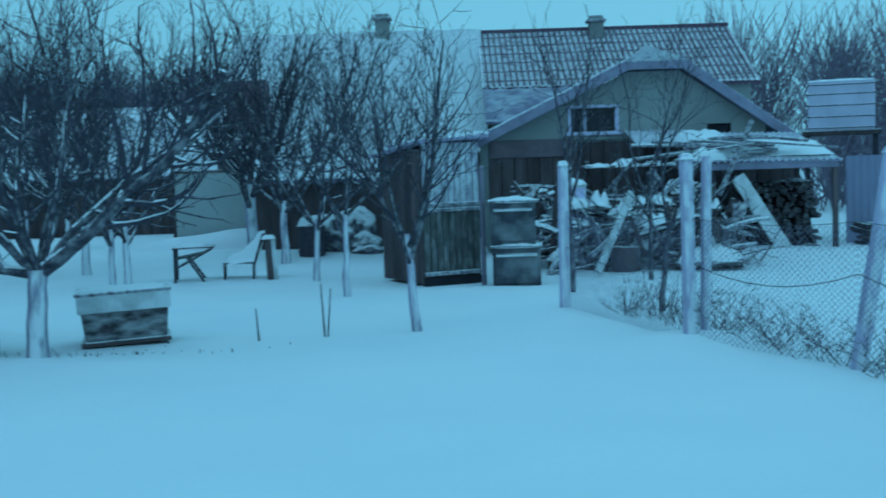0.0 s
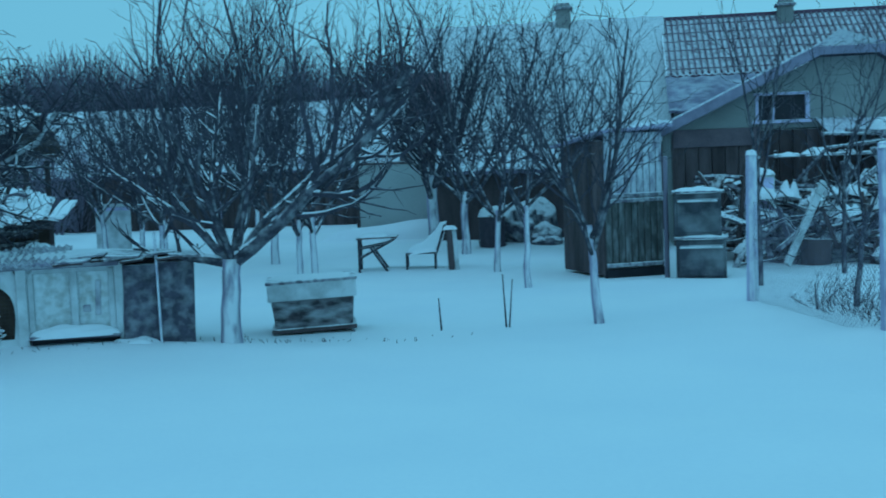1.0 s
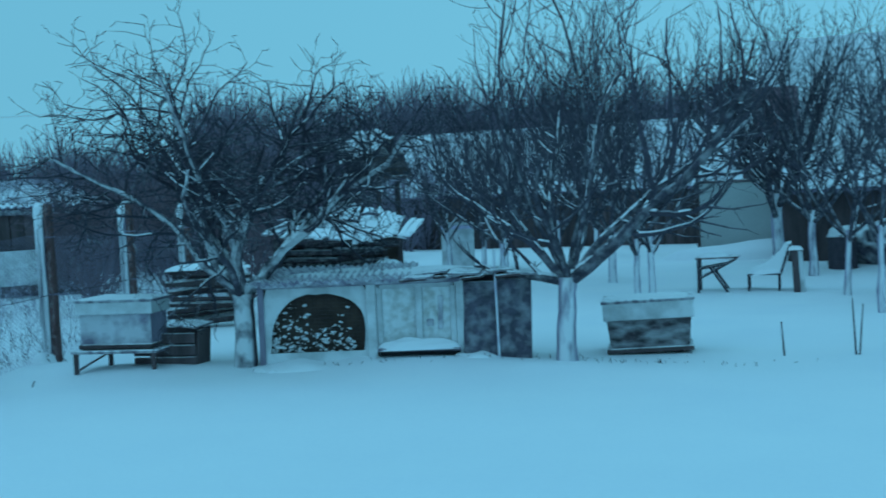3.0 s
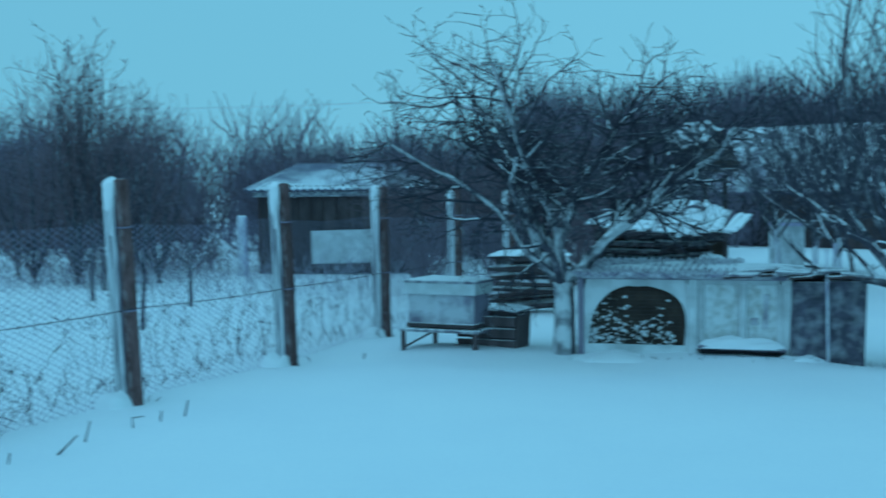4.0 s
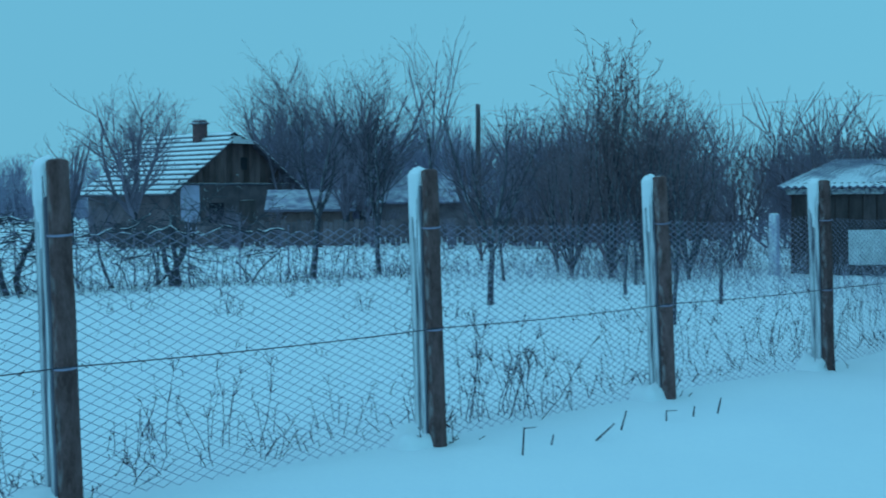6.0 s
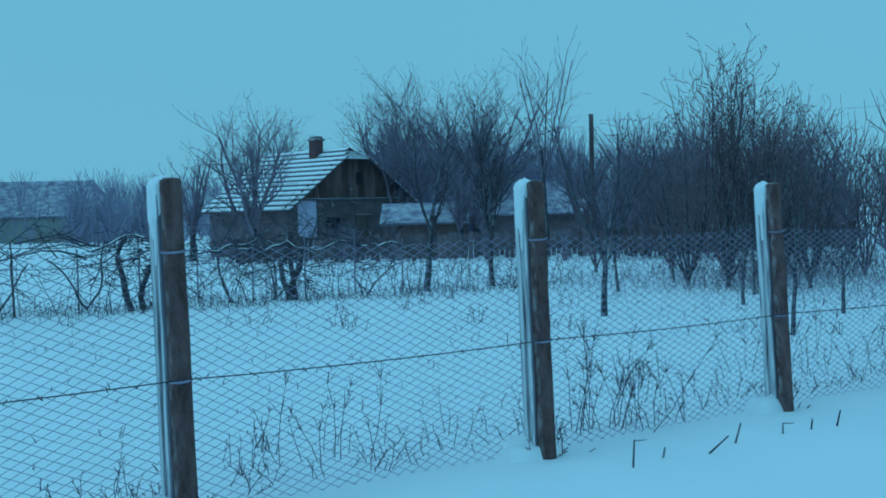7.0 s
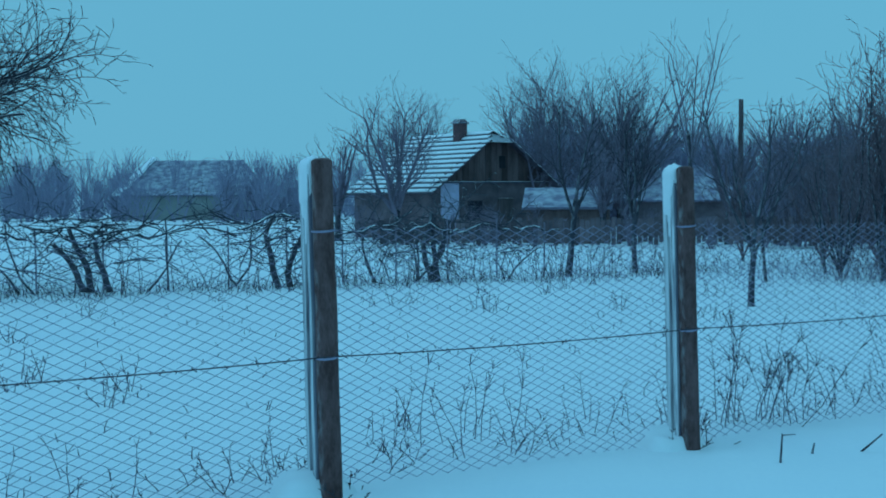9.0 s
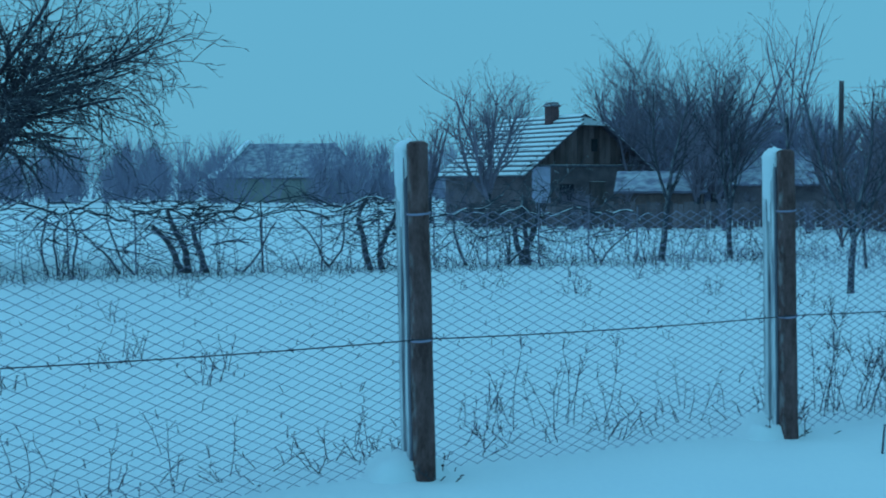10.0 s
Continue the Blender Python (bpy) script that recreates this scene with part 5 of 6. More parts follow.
red_house = building("house", 4.95, 31.9, 0, 7.1, 6.6, 4.1, 5.85, PLASTER, REDTILE, "village house with red ribbed roof half covered in snow", over=0.2, pitch=0.164, amp=0.022)
chimney(red_house, -0.25, 2.85, 5.2, 6.15, 0.42, PLASTER)
rise = math.degrees(math.atan2(5.85 - 4.1, 3.3))
for k in range(45):
    part("roof_rib", boxes(((0.05, 3.9, 0.05), (0, 0, 0)), bevel=0), REDRIB, red_house).matrix_basis = pose(-3.6 + 0.164 * k, 1.55, 4.965, rise, 0, 0)
for k in range(6):
    part("roof_course", boxes(((7.4, 0.02, 0.02), (0, 0, 0)), bevel=0), REDRIB, red_house).matrix_basis = pose(0, 0.1 + 0.55 * k, 4.19 + 0.2917 * k, rise, 0, 0)
part("ridge_cap", boxes(((7.5, 0.2, 0.1), (0, 3.3, 5.88))), REDRIB, red_house)
part("lower_roof", corrugated(bmesh.new(), (-3.75, -1.95, 3.02), (0.1, -1.95, 3.02), (0.1, -0.12, 4.0), (-3.75, -0.12, 4.0), 0.08, 0.4, 0.02), FARROOF, red_house, "lower snow-covered roof sheet")
part("lower_wall", boxes(((4.0, 0.2, 3.1), (-1.6, -1.7, 1.4))), PLASTER, red_house)


# the old house beyond the west field
old = empty("house", -46.70, 6.80, turn=27, label="old village house, snow-lined tile roof, dark wooden gable", category="house")
L, GW, EV, RG = 5.6, 6.4, 1.98, 4.25
part("wall", boxes(((L, 0.3, EV + 0.3), (0, 0.15, EV / 2 - 0.15))), PLASTERBROWN, old)
part("wall", boxes(((L, 0.3, EV + 0.3), (0, GW - 0.15, EV / 2 - 0.15))), WHITEPAINT, old)
part("gable_base", boxes(((0.3, 0.9, EV + 0.5), (L / 2 - 0.15, 0.76, EV / 2 - 0.05))), WHITEPAINT, old, "white plastered corner")
part("gable_base", boxes(((0.3, GW - 1.52, EV + 0.5), (L / 2 - 0.155, 3.66, EV / 2 - 0.05))), PLASTERBROWN, old, "brown stained plaster wall")
part("window", boxes(((0.08, 0.7, 0.9), (L / 2 + 0.01, 2.0, 1.0))), GLASS, old)
part("door", boxes(((0.06, 0.8, 1.7), (L / 2 + 0.01, 3.6, 0.7))), DARKWOOD, old)
top_w = 0.7
for k in range(22):
    w = GW / 22
    y = w * (k + 0.5)
    z1 = min(EV + (RG - EV) * (y / (GW / 2)) if y < GW / 2 else EV + (RG - EV) * ((GW - y) / (GW / 2)), RG - 0.45)
    if z1 > EV + 0.25:
        part("gable_board", boxes(((0.05, w - 0.012, z1 - EV - 0.1), (L / 2 - 0.1, y, (z1 + EV + 0.1) / 2 + 0.04))), GABLEWOOD, old)
part("gable_window", boxes(((0.06, 0.3, 0.5), (L / 2 - 0.06, 3.5, 3.0))), BLACK, old)
part("gable_sill", boxes(((0.2, GW, 0.08), (L / 2 - 0.05, GW / 2, EV + 0.2))), PLANKSNOW, old)
n = 13
slope = math.degrees(math.atan2(RG - EV, GW / 2))
for k in range(n):
    for side in (0, 1):
        f = (k + 0.5) / n
        y = -0.35 + (GW / 2 + 0.35) * f
        z = EV - 0.25 + (RG - EV + 0.25) * f
        yy, a = (y, slope) if side == 0 else (GW - y, -slope)
        over = L + 0.6 - (0.75 if k == n - 1 else (0.35 if k == n - 2 else 0))
        part("tile_course", boxes(((over, 0.34, 0.05), (0, 0, 0))), OLDTILE, old).matrix_basis = pose(-0.15 if k >= n - 2 else 0, yy, z, a - 7 if side == 0 else a + 7, 0, 0)
        part("snow_course", boxes(((over - 0.05, 0.235, 0.03), (0, 0.03 if side == 0 else -0.03, 0.045))), SNOW, old).matrix_basis = pose(-0.15 if k >= n - 2 else 0, yy, z, a - 7 if side == 0 else a + 7, 0, 0)
bm = bmesh.new()
va = [bm.verts.new(v) for v in ((L / 2 + 0.32, GW / 2 - 0.75, RG - 0.48), (L / 2 + 0.32, GW / 2 + 0.75, RG - 0.48), (L / 2 - 0.6, GW / 2, RG + 0.05))]
bm.faces.new(va)
bmesh.ops.solidify(bm, geom=bm.faces[:], thickness=0.06)
part("hip", bm, ROOFSNOW, old)
chimney(old, 0.9, GW / 2 - 0.4, 3.7, 4.75, 0.42)
annexe = building("shed", -41.0, 12.4, 70, 3.0, 2.6, 1.35, 2.0, GABLEWOOD, FARROOF, "low dark shed with a snowed roof by the old house", "shed", over=0.15, pitch=0.6, amp=0.008)
far_house = building("house", -48.5, 20.2, 72, 4.6, 4.0, 1.75, 3.1, PLASTERBROWN, FARROOF, "small house with a hipped snowed roof among trees", over=0.3, hip=1.9)
# pale grey wall and lightened roof colours carry the haze over the farmhouse
far_barn = building("house", -83.0, -1.9, 84, 9.7, 6.0, 2.0, 4.25, PLASTER, FARROOF, "distant farmhouse with a grey hipped roof edged in snow", over=0.3, hip=2.0)

for k in range(9):
    f0, f1 = k / 9, (k + 1) / 9
    a, b = ((-5.15 + 2.0 * f, -0.36 + 3.3 * f, 1.84 + 2.55 * f) for f in (f0, f1))
    part("snow_edge", boxes(((math.dist(a, b) + 0.1, 0.8 - 0.5 * f0, 0.22), (0, 0, 0)), bevel=0.03), SNOW, far_barn, "snow drifted along the hip").matrix_basis = line_pose(a, b)

# the low shelter behind the west fence
shel = building("shelter", -19.45, 18.8, 43, 3.9, 3.2, 2.02, 2.56, GABLEWOOD, ROOFSNOW, "low open shelter with corrugated snowed roof, dark boards for its shaded inside", "shelter", over=0.25, roof_t=0.05, pitch=0.16, amp=0.03, hip=1.1)
# dark boards over the front stand in for the shade inside the shelter
for k in range(13):
    part("wall_board", boxes(((0.265, 0.03, 1.9 - 0.05 * (k % 3)), (-1.74 + 0.29 * k, -0.02, 0.85 + 0.02 * (k % 2)))), DARKWOOD, shel)
part("beam", boxes(((4.1, 0.12, 0.12), (0, -0.1, 1.82)), bevel=0.01), PLANKSNOW, shel)
part("pale_sheet", boxes(((1.7, 0.05, 0.75), (0.15, -0.35, 0.62), (-3, -1, 0))), FROST, shel, "pale sheet propped against the shelter")
part("board", boxes(((1.8, 0.06, 0.14), (0.15, -0.3, 0.16))), DARKWOOD, shel)
for x in (-1.55, 1.5):
    part("post", boxes(((0.14, 0.14, 1.75), (x, -0.12, 0.8))), DARKWOOD, shel)
whitepost = empty("post", -20.75, 16.9, label="thick pale post by the shelter", category="post")
smooth(part("shaft", round_pole(0.12, 1.3, 3), PIPE, whitepost))

# dark board fence at the back of the west field
pf = empty("board_fence", -38.5, 3.0, label="dark low board fence behind the vines", category="fence")
for k in range(120):
    x, y = -40.5 + 0.055 * k, 5.5 + 0.17 * k
    part("board", boxes(((0.05, 0.155, 0.85 + 0.12 * math.sin(k * 1.7)), (0, 0, 0.36)), bevel=0), PLASTERBROWN, pf).matrix_basis = pose(x + 38.5, y - 3.0, 0, 0, 0, -18)

# power pole and wires
pp = empty("power_pole", -40.8, 19.1, label="wooden power pole with wires among the trees", category="pole")
smooth(part("shaft", round_pole(0.09, 5.3, 4), DARKWOOD, pp))
for dy in (-0.35, 0.35):
    wire_run("wire", [(0, dy, 5.05), (8, 22, 6.2), (16, 44, 7.0)], 0.004, pp, sag=0.3)


# ---- fruit trees ----
DENSE = dict(kids=(1.15, 1.0, 0.7), levels=3, thin=0.0045, step=0.13, ratio=(0.55, 0.58, 0.55), angle=(30, 70))
UPRIGHT = dict(kids=(0.9, 0.85, 0.5), levels=3, angle=(25, 58), lift=(0.06, 0.13, 0.08, 0.05), thin=0.0045, step=0.15, wiggle=0.11, ratio=(0.5, 0.55, 0.5))
SHOOTS = dict(DENSE, lift=(0.03, 0.17, 0.10, 0.06), ratio=(0.62, 0.42, 0.4), kids=(0.75, 0.55, 0.26), wiggle=0.11, bend=0.10, bare=(0.22, 0.15, 0.2))
tree("apple_tree", -3.82, 10.85, 3, 3.3, 0.092, 0.86, 0, SHOOTS, lean=(0.03, 0), laid=True, label="spreading old apple tree, limewashed trunk, snow on limbs",
     fan=((8, 38, 2.7, 0.078), (186, 7, 1.1, 0.06), (172, 32, 2.3, 0.045), (30, 50, 2.5, 0.045), (150, 52, 2.6, 0.045), (-70, 46, 1.8, 0.038), (95, 42, 2.2, 0.042), (215, 46, 2.1, 0.04),
          (180, 76, 3.1, 0.028), (15, 72, 3.2, 0.03), (100, 80, 3.1, 0.026)))
tree("apple_tree", -6.97, 9.89, 8, 3.4, 0.105, 0.78, 0, dict(DENSE, wiggle=0.2, bend=0.15, angle=(35, 78), lift=(0.0, 0.015, 0.0, -0.01), kids=(1.5, 1.3, 0.95), bare=(0.3, 0.15, 0.2), ratio=(0.54, 0.58, 0.55)), laid=True, limb_mat=DARKLIMB, trunk_mat=LIMBSNOW,
     lean=(-0.03, 0.02), label="broad old apple tree with snow along its limbs",
     fan=((214, 38, 2.7, 0.064), (36, 60, 2.5, 0.072), (180, 80, 2.5, 0.075), (60, 72, 2.5, 0.05), (290, 48, 1.9, 0.045), (125, 45, 2.1, 0.045), (222, 62, 2.4, 0.045), (15, 46, 2.0, 0.04)))
tree("plum_tree", -0.26, 12.2, 4, 3.4, 0.042, 1.03, 6, UPRIGHT, lean=(-0.1, 0), laid=True, label="young plum tree with limewashed trunk and upright shoots", splay=(20, 50))
for k, (x, y, h, r, th, n) in enumerate(((-5.27, 18.5, 4.0, 0.045, 0.95, 5), (-5.0, 18.45, 3.9, 0.05, 1.0, 5), (-3.16, 23.3, 4.8, 0.075, 1.25, 7), (-2.03, 18.7, 3.5, 0.045, 1.0, 5),
                                         (-1.3, 15.9, 2.9, 0.04, 1.15, 5), (-4.1, 25.2, 5.0, 0.12, 1.6, 8), (-8.6, 24.0, 4.2, 0.06, 1.2, 6), (-11.3, 27.5, 4.0, 0.06, 1.0, 6),
                                         (-6.6, 21.5, 4.6, 0.07, 1.1, 7), (-1.0, 24.0, 4.3, 0.05, 1.3, 6), (-13.6, 24.0, 3.2, 0.05, 0.9, 5), (-9.3, 21.5, 3.4, 0.05, 0.9, 6), (-12.4, 26.5, 4.0, 0.06, 1.0, 6), (-7.9, 19.2, 3.2, 0.045, 0.9, 5), (-10.0, 31.0, 4.4, 0.06, 1.1, 7))):
    tree("fruit_tree", x, y, 60 + k, 1.1 * h, r, th, n, dict(UPRIGHT, thin=0.0055, step=0.17), laid=True, label="young fruit tree with pale limewashed trunk and dense twigs", group="fruit trees", splay=(20, 58))
for k, (x, y, h, th, lx) in enumerate(((1.75, 15.6, 3.9, 1.7, 0.02), (3.1, 17.2, 4.2, 1.6, -0.03), (2.5, 13.2, 2.2, 0.9, 0.1))):
    tree("sapling", x, y, 90 + k, h, 0.03, th, 4, dict(UPRIGHT, kids=(0.7, 0.6, 0.4), wiggle=0.16), lean=(lx, 0), trunk_mat=BARK, label="thin crooked sapling dusted with snow", category="sapling", splay=(10, 40))
for k, (x, y, z) in enumerate(((-1.22, 11.95, 0.55), (-1.86, 11.7, 0.34), (2.05, 12.9, 0.3))):
    sh = empty("shoot", x, y, label="bare thin shoot standing in the snow", category="twig", group="shoots")
    part("stem", tube(bmesh.new(), (0, 0, -0.1), (-0.03, 0.02, z), 0.012, 0.006, 6), TWIG, sh)
    if k == 0:
        part("stem", tube(bmesh.new(), (0.02, 0, -0.1), (0.07, 0.02, z * 0.9), 0.010, 0.005, 6), TWIG, sh)

# ---- west field: saplings, vines, shrubs ----
tree("sapling", -16.78, 8.02, 31, 3.2, 0.045, 0.85, 4, dict(UPRIGHT, kids=(0.8, 0.7, 0.4), thin=0.005), trunk_mat=BARK, label="dark young tree in the snowy field", category="sapling", splay=(10, 35))
tree("sapling", -15.4, 11.46, 32, 1.3, 0.03, 0.55, 4, dict(UPRIGHT, thin=0.005), trunk_mat=BARK, label="short dark sapling in the snowy field", category="sapling", splay=(30, 60))
tree("sapling", -23.45, 7.1, 33, 3.6, 0.06, 1.6, 3, dict(UPRIGHT, thin=0.006), lean=(0, 0.16), trunk_mat=BARK, label="leaning snow-streaked young tree", category="sapling", splay=(10, 30))
tree("sapling", -24.48, 8.96, 34, 3.4, 0.05, 1.3, 4, dict(UPRIGHT, thin=0.006), trunk_mat=BARK, label="slender dark sapling by the vines", category="sapling", splay=(10, 30))
for k, (x, y, h) in enumerate(((-13.2, 8.7, 2.6), (-13.0, 8.9, 2.4), (-17.5, 11.0, 1.9), (-19.5, 12.5, 2.6), (-21.5, 10.6, 2.6), (-23.5, 13.0, 2.8))):
    tree("sapling", x, y, 140 + k, h, 0.028, h * 0.4, 3, dict(UPRIGHT, kids=(0.7, 0.6, 0.4), thin=0.005), lean=(0.03, 0.1 - 0.05 * k), trunk_mat=BARK, label="thin leaning bare sapling in the field", category="sapling", group="field saplings", splay=(8, 30))
BIG = dict(step=0.4, kids=(1.2, 1.1, 0.8), thin=0.010, wiggle=0.12, lift=(0.06, 0.06, 0.04, 0.04), angle=(22, 55), ratio=(0.55, 0.55, 0.5))
tree("birch", -27.7, 11.6, 41, 6.7, 0.05, 3.3, 5, dict(BIG, step=0.3, levels=2, kids=(0.75, 0.5, 0.3), thin=0.007, angle=(20, 34), ratio=(0.42, 0.45, 0.45), wiggle=0.07, lift=(0.05, 0.08, 0.05)), trunk_mat=BARK, crown_mat=FARTWIG, label="tall slender bare birch", splay=(6, 24))
# village trees take the paled twigs, with haze in the colour
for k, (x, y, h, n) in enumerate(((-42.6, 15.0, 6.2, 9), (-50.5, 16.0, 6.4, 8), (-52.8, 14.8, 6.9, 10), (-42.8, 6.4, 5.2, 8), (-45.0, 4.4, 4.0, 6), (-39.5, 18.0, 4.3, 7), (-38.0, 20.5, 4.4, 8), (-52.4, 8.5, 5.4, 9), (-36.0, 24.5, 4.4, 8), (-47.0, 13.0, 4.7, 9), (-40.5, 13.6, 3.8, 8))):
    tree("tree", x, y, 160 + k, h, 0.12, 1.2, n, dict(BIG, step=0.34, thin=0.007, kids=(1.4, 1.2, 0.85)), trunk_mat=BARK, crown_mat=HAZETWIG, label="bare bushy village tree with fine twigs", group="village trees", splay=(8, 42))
for k, (x, y, h, n) in enumerate(((-26.5, 14.6, 3.4, 6), (-25.6, 15.6, 4.2, 7), (-24.6, 16.6, 3.4, 6), (-27.5, 16.8, 3.5, 6), (-23.6, 18.2, 3.0, 6), (-28.5, 13.4, 2.6, 6), (-22.5, 20.2, 3.2, 7), (-30.5, 20.5, 4.2, 7), (-16.5, 24.0, 3.4, 10), (-14.5, 22.0, 2.6, 9))):
    tree("shrub", x, y, 180 + k, h, 0.045, 0.06, n, dict(BIG, step=0.26, thin=0.008, kids=(1.0, 0.9, 0.55)), trunk_mat=BARK, crown_mat=SHRUBTWIG, label="dense dark shrub of bare upright stems", category="shrub", group="field shrubs", splay=(6, 40))
for k, (x, y, h, n) in enumerate(((-13.6, 15.2, 2.2, 9), (-14.6, 16.0, 2.3, 9), (-13.2, 16.6, 2.2, 9), (-15.4, 17.0, 2.0, 8), (-13.6, 18.2, 2.5, 9), (-14.6, 19.6, 2.8, 9), (-12.2, 17.6, 1.8, 8))):
    tree("shrub", x, y, 240 + k, h, 0.03, 0.05, n, dict(BIG, step=0.16, thin=0.006, kids=(1.1, 1.0, 0.6)), trunk_mat=BARK, crown_mat=SHRUBTWIG, label="low brown thicket bush between shelter and garden", category="shrub", group="thicket bushes", splay=(6, 50))
for k, (x, y, h, n) in enumerate(((-21.4, 13.1, 4.3, 13), (-21.0, 13.8, 3.4, 11), (-20.7, 14.6, 2.8, 10), (-22.2, 12.6, 3.0, 10))):
    tree("shrub", x, y, 195 + k, h, 0.045, 0.06, n, dict(BIG, step=0.22, thin=0.008, kids=(1.0, 0.95, 0.55), lift=(0.09, 0.07, 0.05), wiggle=0.09, ratio=(0.34, 0.5, 0.5), bare=(0.2, 0.2, 0.2)), trunk_mat=BARK, limb_mat=BARK, crown_mat=SHRUBTWIG,
         label="dense brown shrub with tall straight bare shoots", category="shrub", group="field shrubs", splay=(3, 32))
tree("walnut_tree", -22.6, -6.9, 51, 6.4, 0.17, 2.4, 5, dict(BIG, step=0.24, thin=0.0085, wiggle=0.15, kids=(1.45, 1.2, 0.85), lift=(-0.016, -0.035, -0.05, -0.05), angle=(25, 60), bare=(0.15, 0.15, 0.2)), trunk_mat=BARK, label="large bare tree with drooping dark twigs", splay=(25, 70),
     fan=((88, 22, 4.2, 0.07), (80, 38, 4.0, 0.06), (97, 8, 3.6, 0.06), (75, 55, 4.2, 0.06), (105, 32, 3.8, 0.05)))
tree("shrub", -20.6, -6.6, 52, 3.0, 0.06, 0.4, 8, dict(BIG, step=0.22, thin=0.008), trunk_mat=BARK, label="dark bare shrub at the end of the vines", category="shrub", splay=(8, 45))

VROW = [(-19.6, -6.4), (-20.3, -4.3), (-20.9, -2.1), (-21.25, -1.1), (-21.64, 1.22), (-22.4, 3.0), (-22.74, 3.57), (-23.1, 4.35), (-23.5, 5.9), (-20.6, -3.2), (-21.5, 0.3)]
for k, (x, y) in enumerate(VROW):
    v = empty("grapevine", x, y, label="gnarled bare grapevine with snow on its canes", category="vine", group="vine row")
    rnd = random.Random(300 + k)
    big = 1.0 if k in (0, 2, 4, 7) else 0.45
    for q in range(rnd.choice((2, 3))):
        segs = []
        branch(rnd, segs, Vector((rnd.uniform(-0.15, 0.15), rnd.uniform(-0.25, 0.25), -0.1)), Vector((rnd.gauss(0, 0.3), rnd.gauss(0, 0.45), 1)).normalized(), rnd.uniform(1.0, 1.5), 0.058 * big ** 1.6 + 0.006, 0,
               dict(SHRUBBY, wiggle=0.36, lift=(0.06,), levels=0, step=0.13))
        shared("stem", mesh_from("stem", *limb_tube([s_[1:] for s_ in segs]), BARK), v)
    canes = []
    for q in range(int(40 * big)):
        side, low = rnd.choice((-1, 1)), rnd.random() < 0.45
        branch(rnd, canes, Vector((rnd.gauss(0, 0.08), rnd.gauss(0, 0.3), rnd.uniform(0.3, 0.9) if low else rnd.uniform(0.9, 1.22))), Vector((rnd.gauss(0, 0.3), side * rnd.uniform(0.4, 1.0), rnd.gauss(0.0, 0.45))).normalized(), rnd.uniform(0.3, 1.2),
               rnd.uniform(0.007, 0.018), 0, dict(SHRUBBY, wiggle=0.2, lift=(0.0, -0.05, -0.05), levels=2, kids=(0.8, 0.6), thin=0.006))
    for side in (-1, 1):
        p, arm = Vector((0, 0.05 * side, rnd.uniform(0.82, 1.08))), []
        for q in range(rnd.randint(4, 9)):
            e = p + Vector((-0.045 * side + rnd.gauss(0, 0.025), 0.15 * side, rnd.gauss(0.03 if q < 4 else -0.015, 0.05)))
            arm.append((p, e, 0.023 - 0.0018 * q, 0.0212 - 0.0018 * q))
            p = e
        shared("cordon", mesh_from("cordon", *limb_tube(arm), BARK), v)
        shared("cordon_snow", mesh_from("cordon_snow", *rods([(a + Vector((0, 0, 0.016)), b + Vector((0, 0, 0.016)), r0 * 0.65, r1 * 0.55) for a, b, r0, r1 in arm if rnd.random() < 0.4], 6), SNOW), v, "snow lying on the cordon")["kind"] = "stuff"
    ob = shared("cane", mesh_from("cane", *rods([s_[1:] for s_ in canes], 4), BARK), v)
    ob["kind"] = "stuff"
trellis = empty("trellis", 0, 0, 0, label="thin stakes and wires along the vines", category="trellis")
for k in range(13):
    f = k / 12
    x, y = -19.6 - 3.9 * f ** 0.8, -6.4 + 13 * f
    part("stake", tube(bmesh.new(), (x, y, -0.1), (x + 0.03, y, 1.1 + 0.1 * math.sin(k * 2)), 0.018, 0.014, 6), PLANK, trellis)
for z in (0.75, 1.12):
    wire_run("wire", [(x, y, z + gz(x, y)) for x, y in sorted(VROW, key=lambda v_: v_[1])], 0.008, trellis, sag=0.03, mat=RUST)


# ---- grass, weeds and brush ----
def stems(name, spots, hmin, hmax, r, seed, mat, label, category="weeds", forks=2, kind="stuff", lean=0.25):
    rnd = random.Random(seed)
    segs = []
    for x, y in spots:
        p = Vector((x, y, snow_height(x, y) - 0.03))
        h = rnd.uniform(hmin, hmax)
        d = Vector((rnd.gauss(0, lean), rnd.gauss(0, lean), 1)).normalized()
        for k in range(3):
            d = (d + Vector((rnd.gauss(0, 0.15), rnd.gauss(0, 0.15), 0))).normalized()
            q = p + d * h / 3
            segs.append((p, q, r * (1 - 0.2 * k), r * (0.8 - 0.2 * k)))
            for _ in range(forks if k else 0):
                e = (d + Vector((rnd.gauss(0, 0.6), rnd.gauss(0, 0.6), rnd.uniform(-0.1, 0.4)))).normalized()
                segs.append((q, q + e * h * rnd.uniform(0.08, 0.25), r * 0.7, r * 0.4))
            p = q
    return tagged(new(name, mesh_from(name, *rods(segs, 3), mat)), label, category, kind=kind)


rnd = random.Random(500)
def west_of_fence(lo, hi, y0, y1, n):
    out = []
    for _ in range(n):
        y, w = rnd.uniform(y0, y1), rnd.uniform(lo, hi)
        out.append((-6.26 - 0.388 * y - w, y))
    return out


stems("field_stubble", west_of_fence(0.5, 14.5, -7, 14, 820), 0.02, 0.11, 0.007, 1, WEED, "dark stubble poking through thin snow in the field", forks=1)
clusters = []
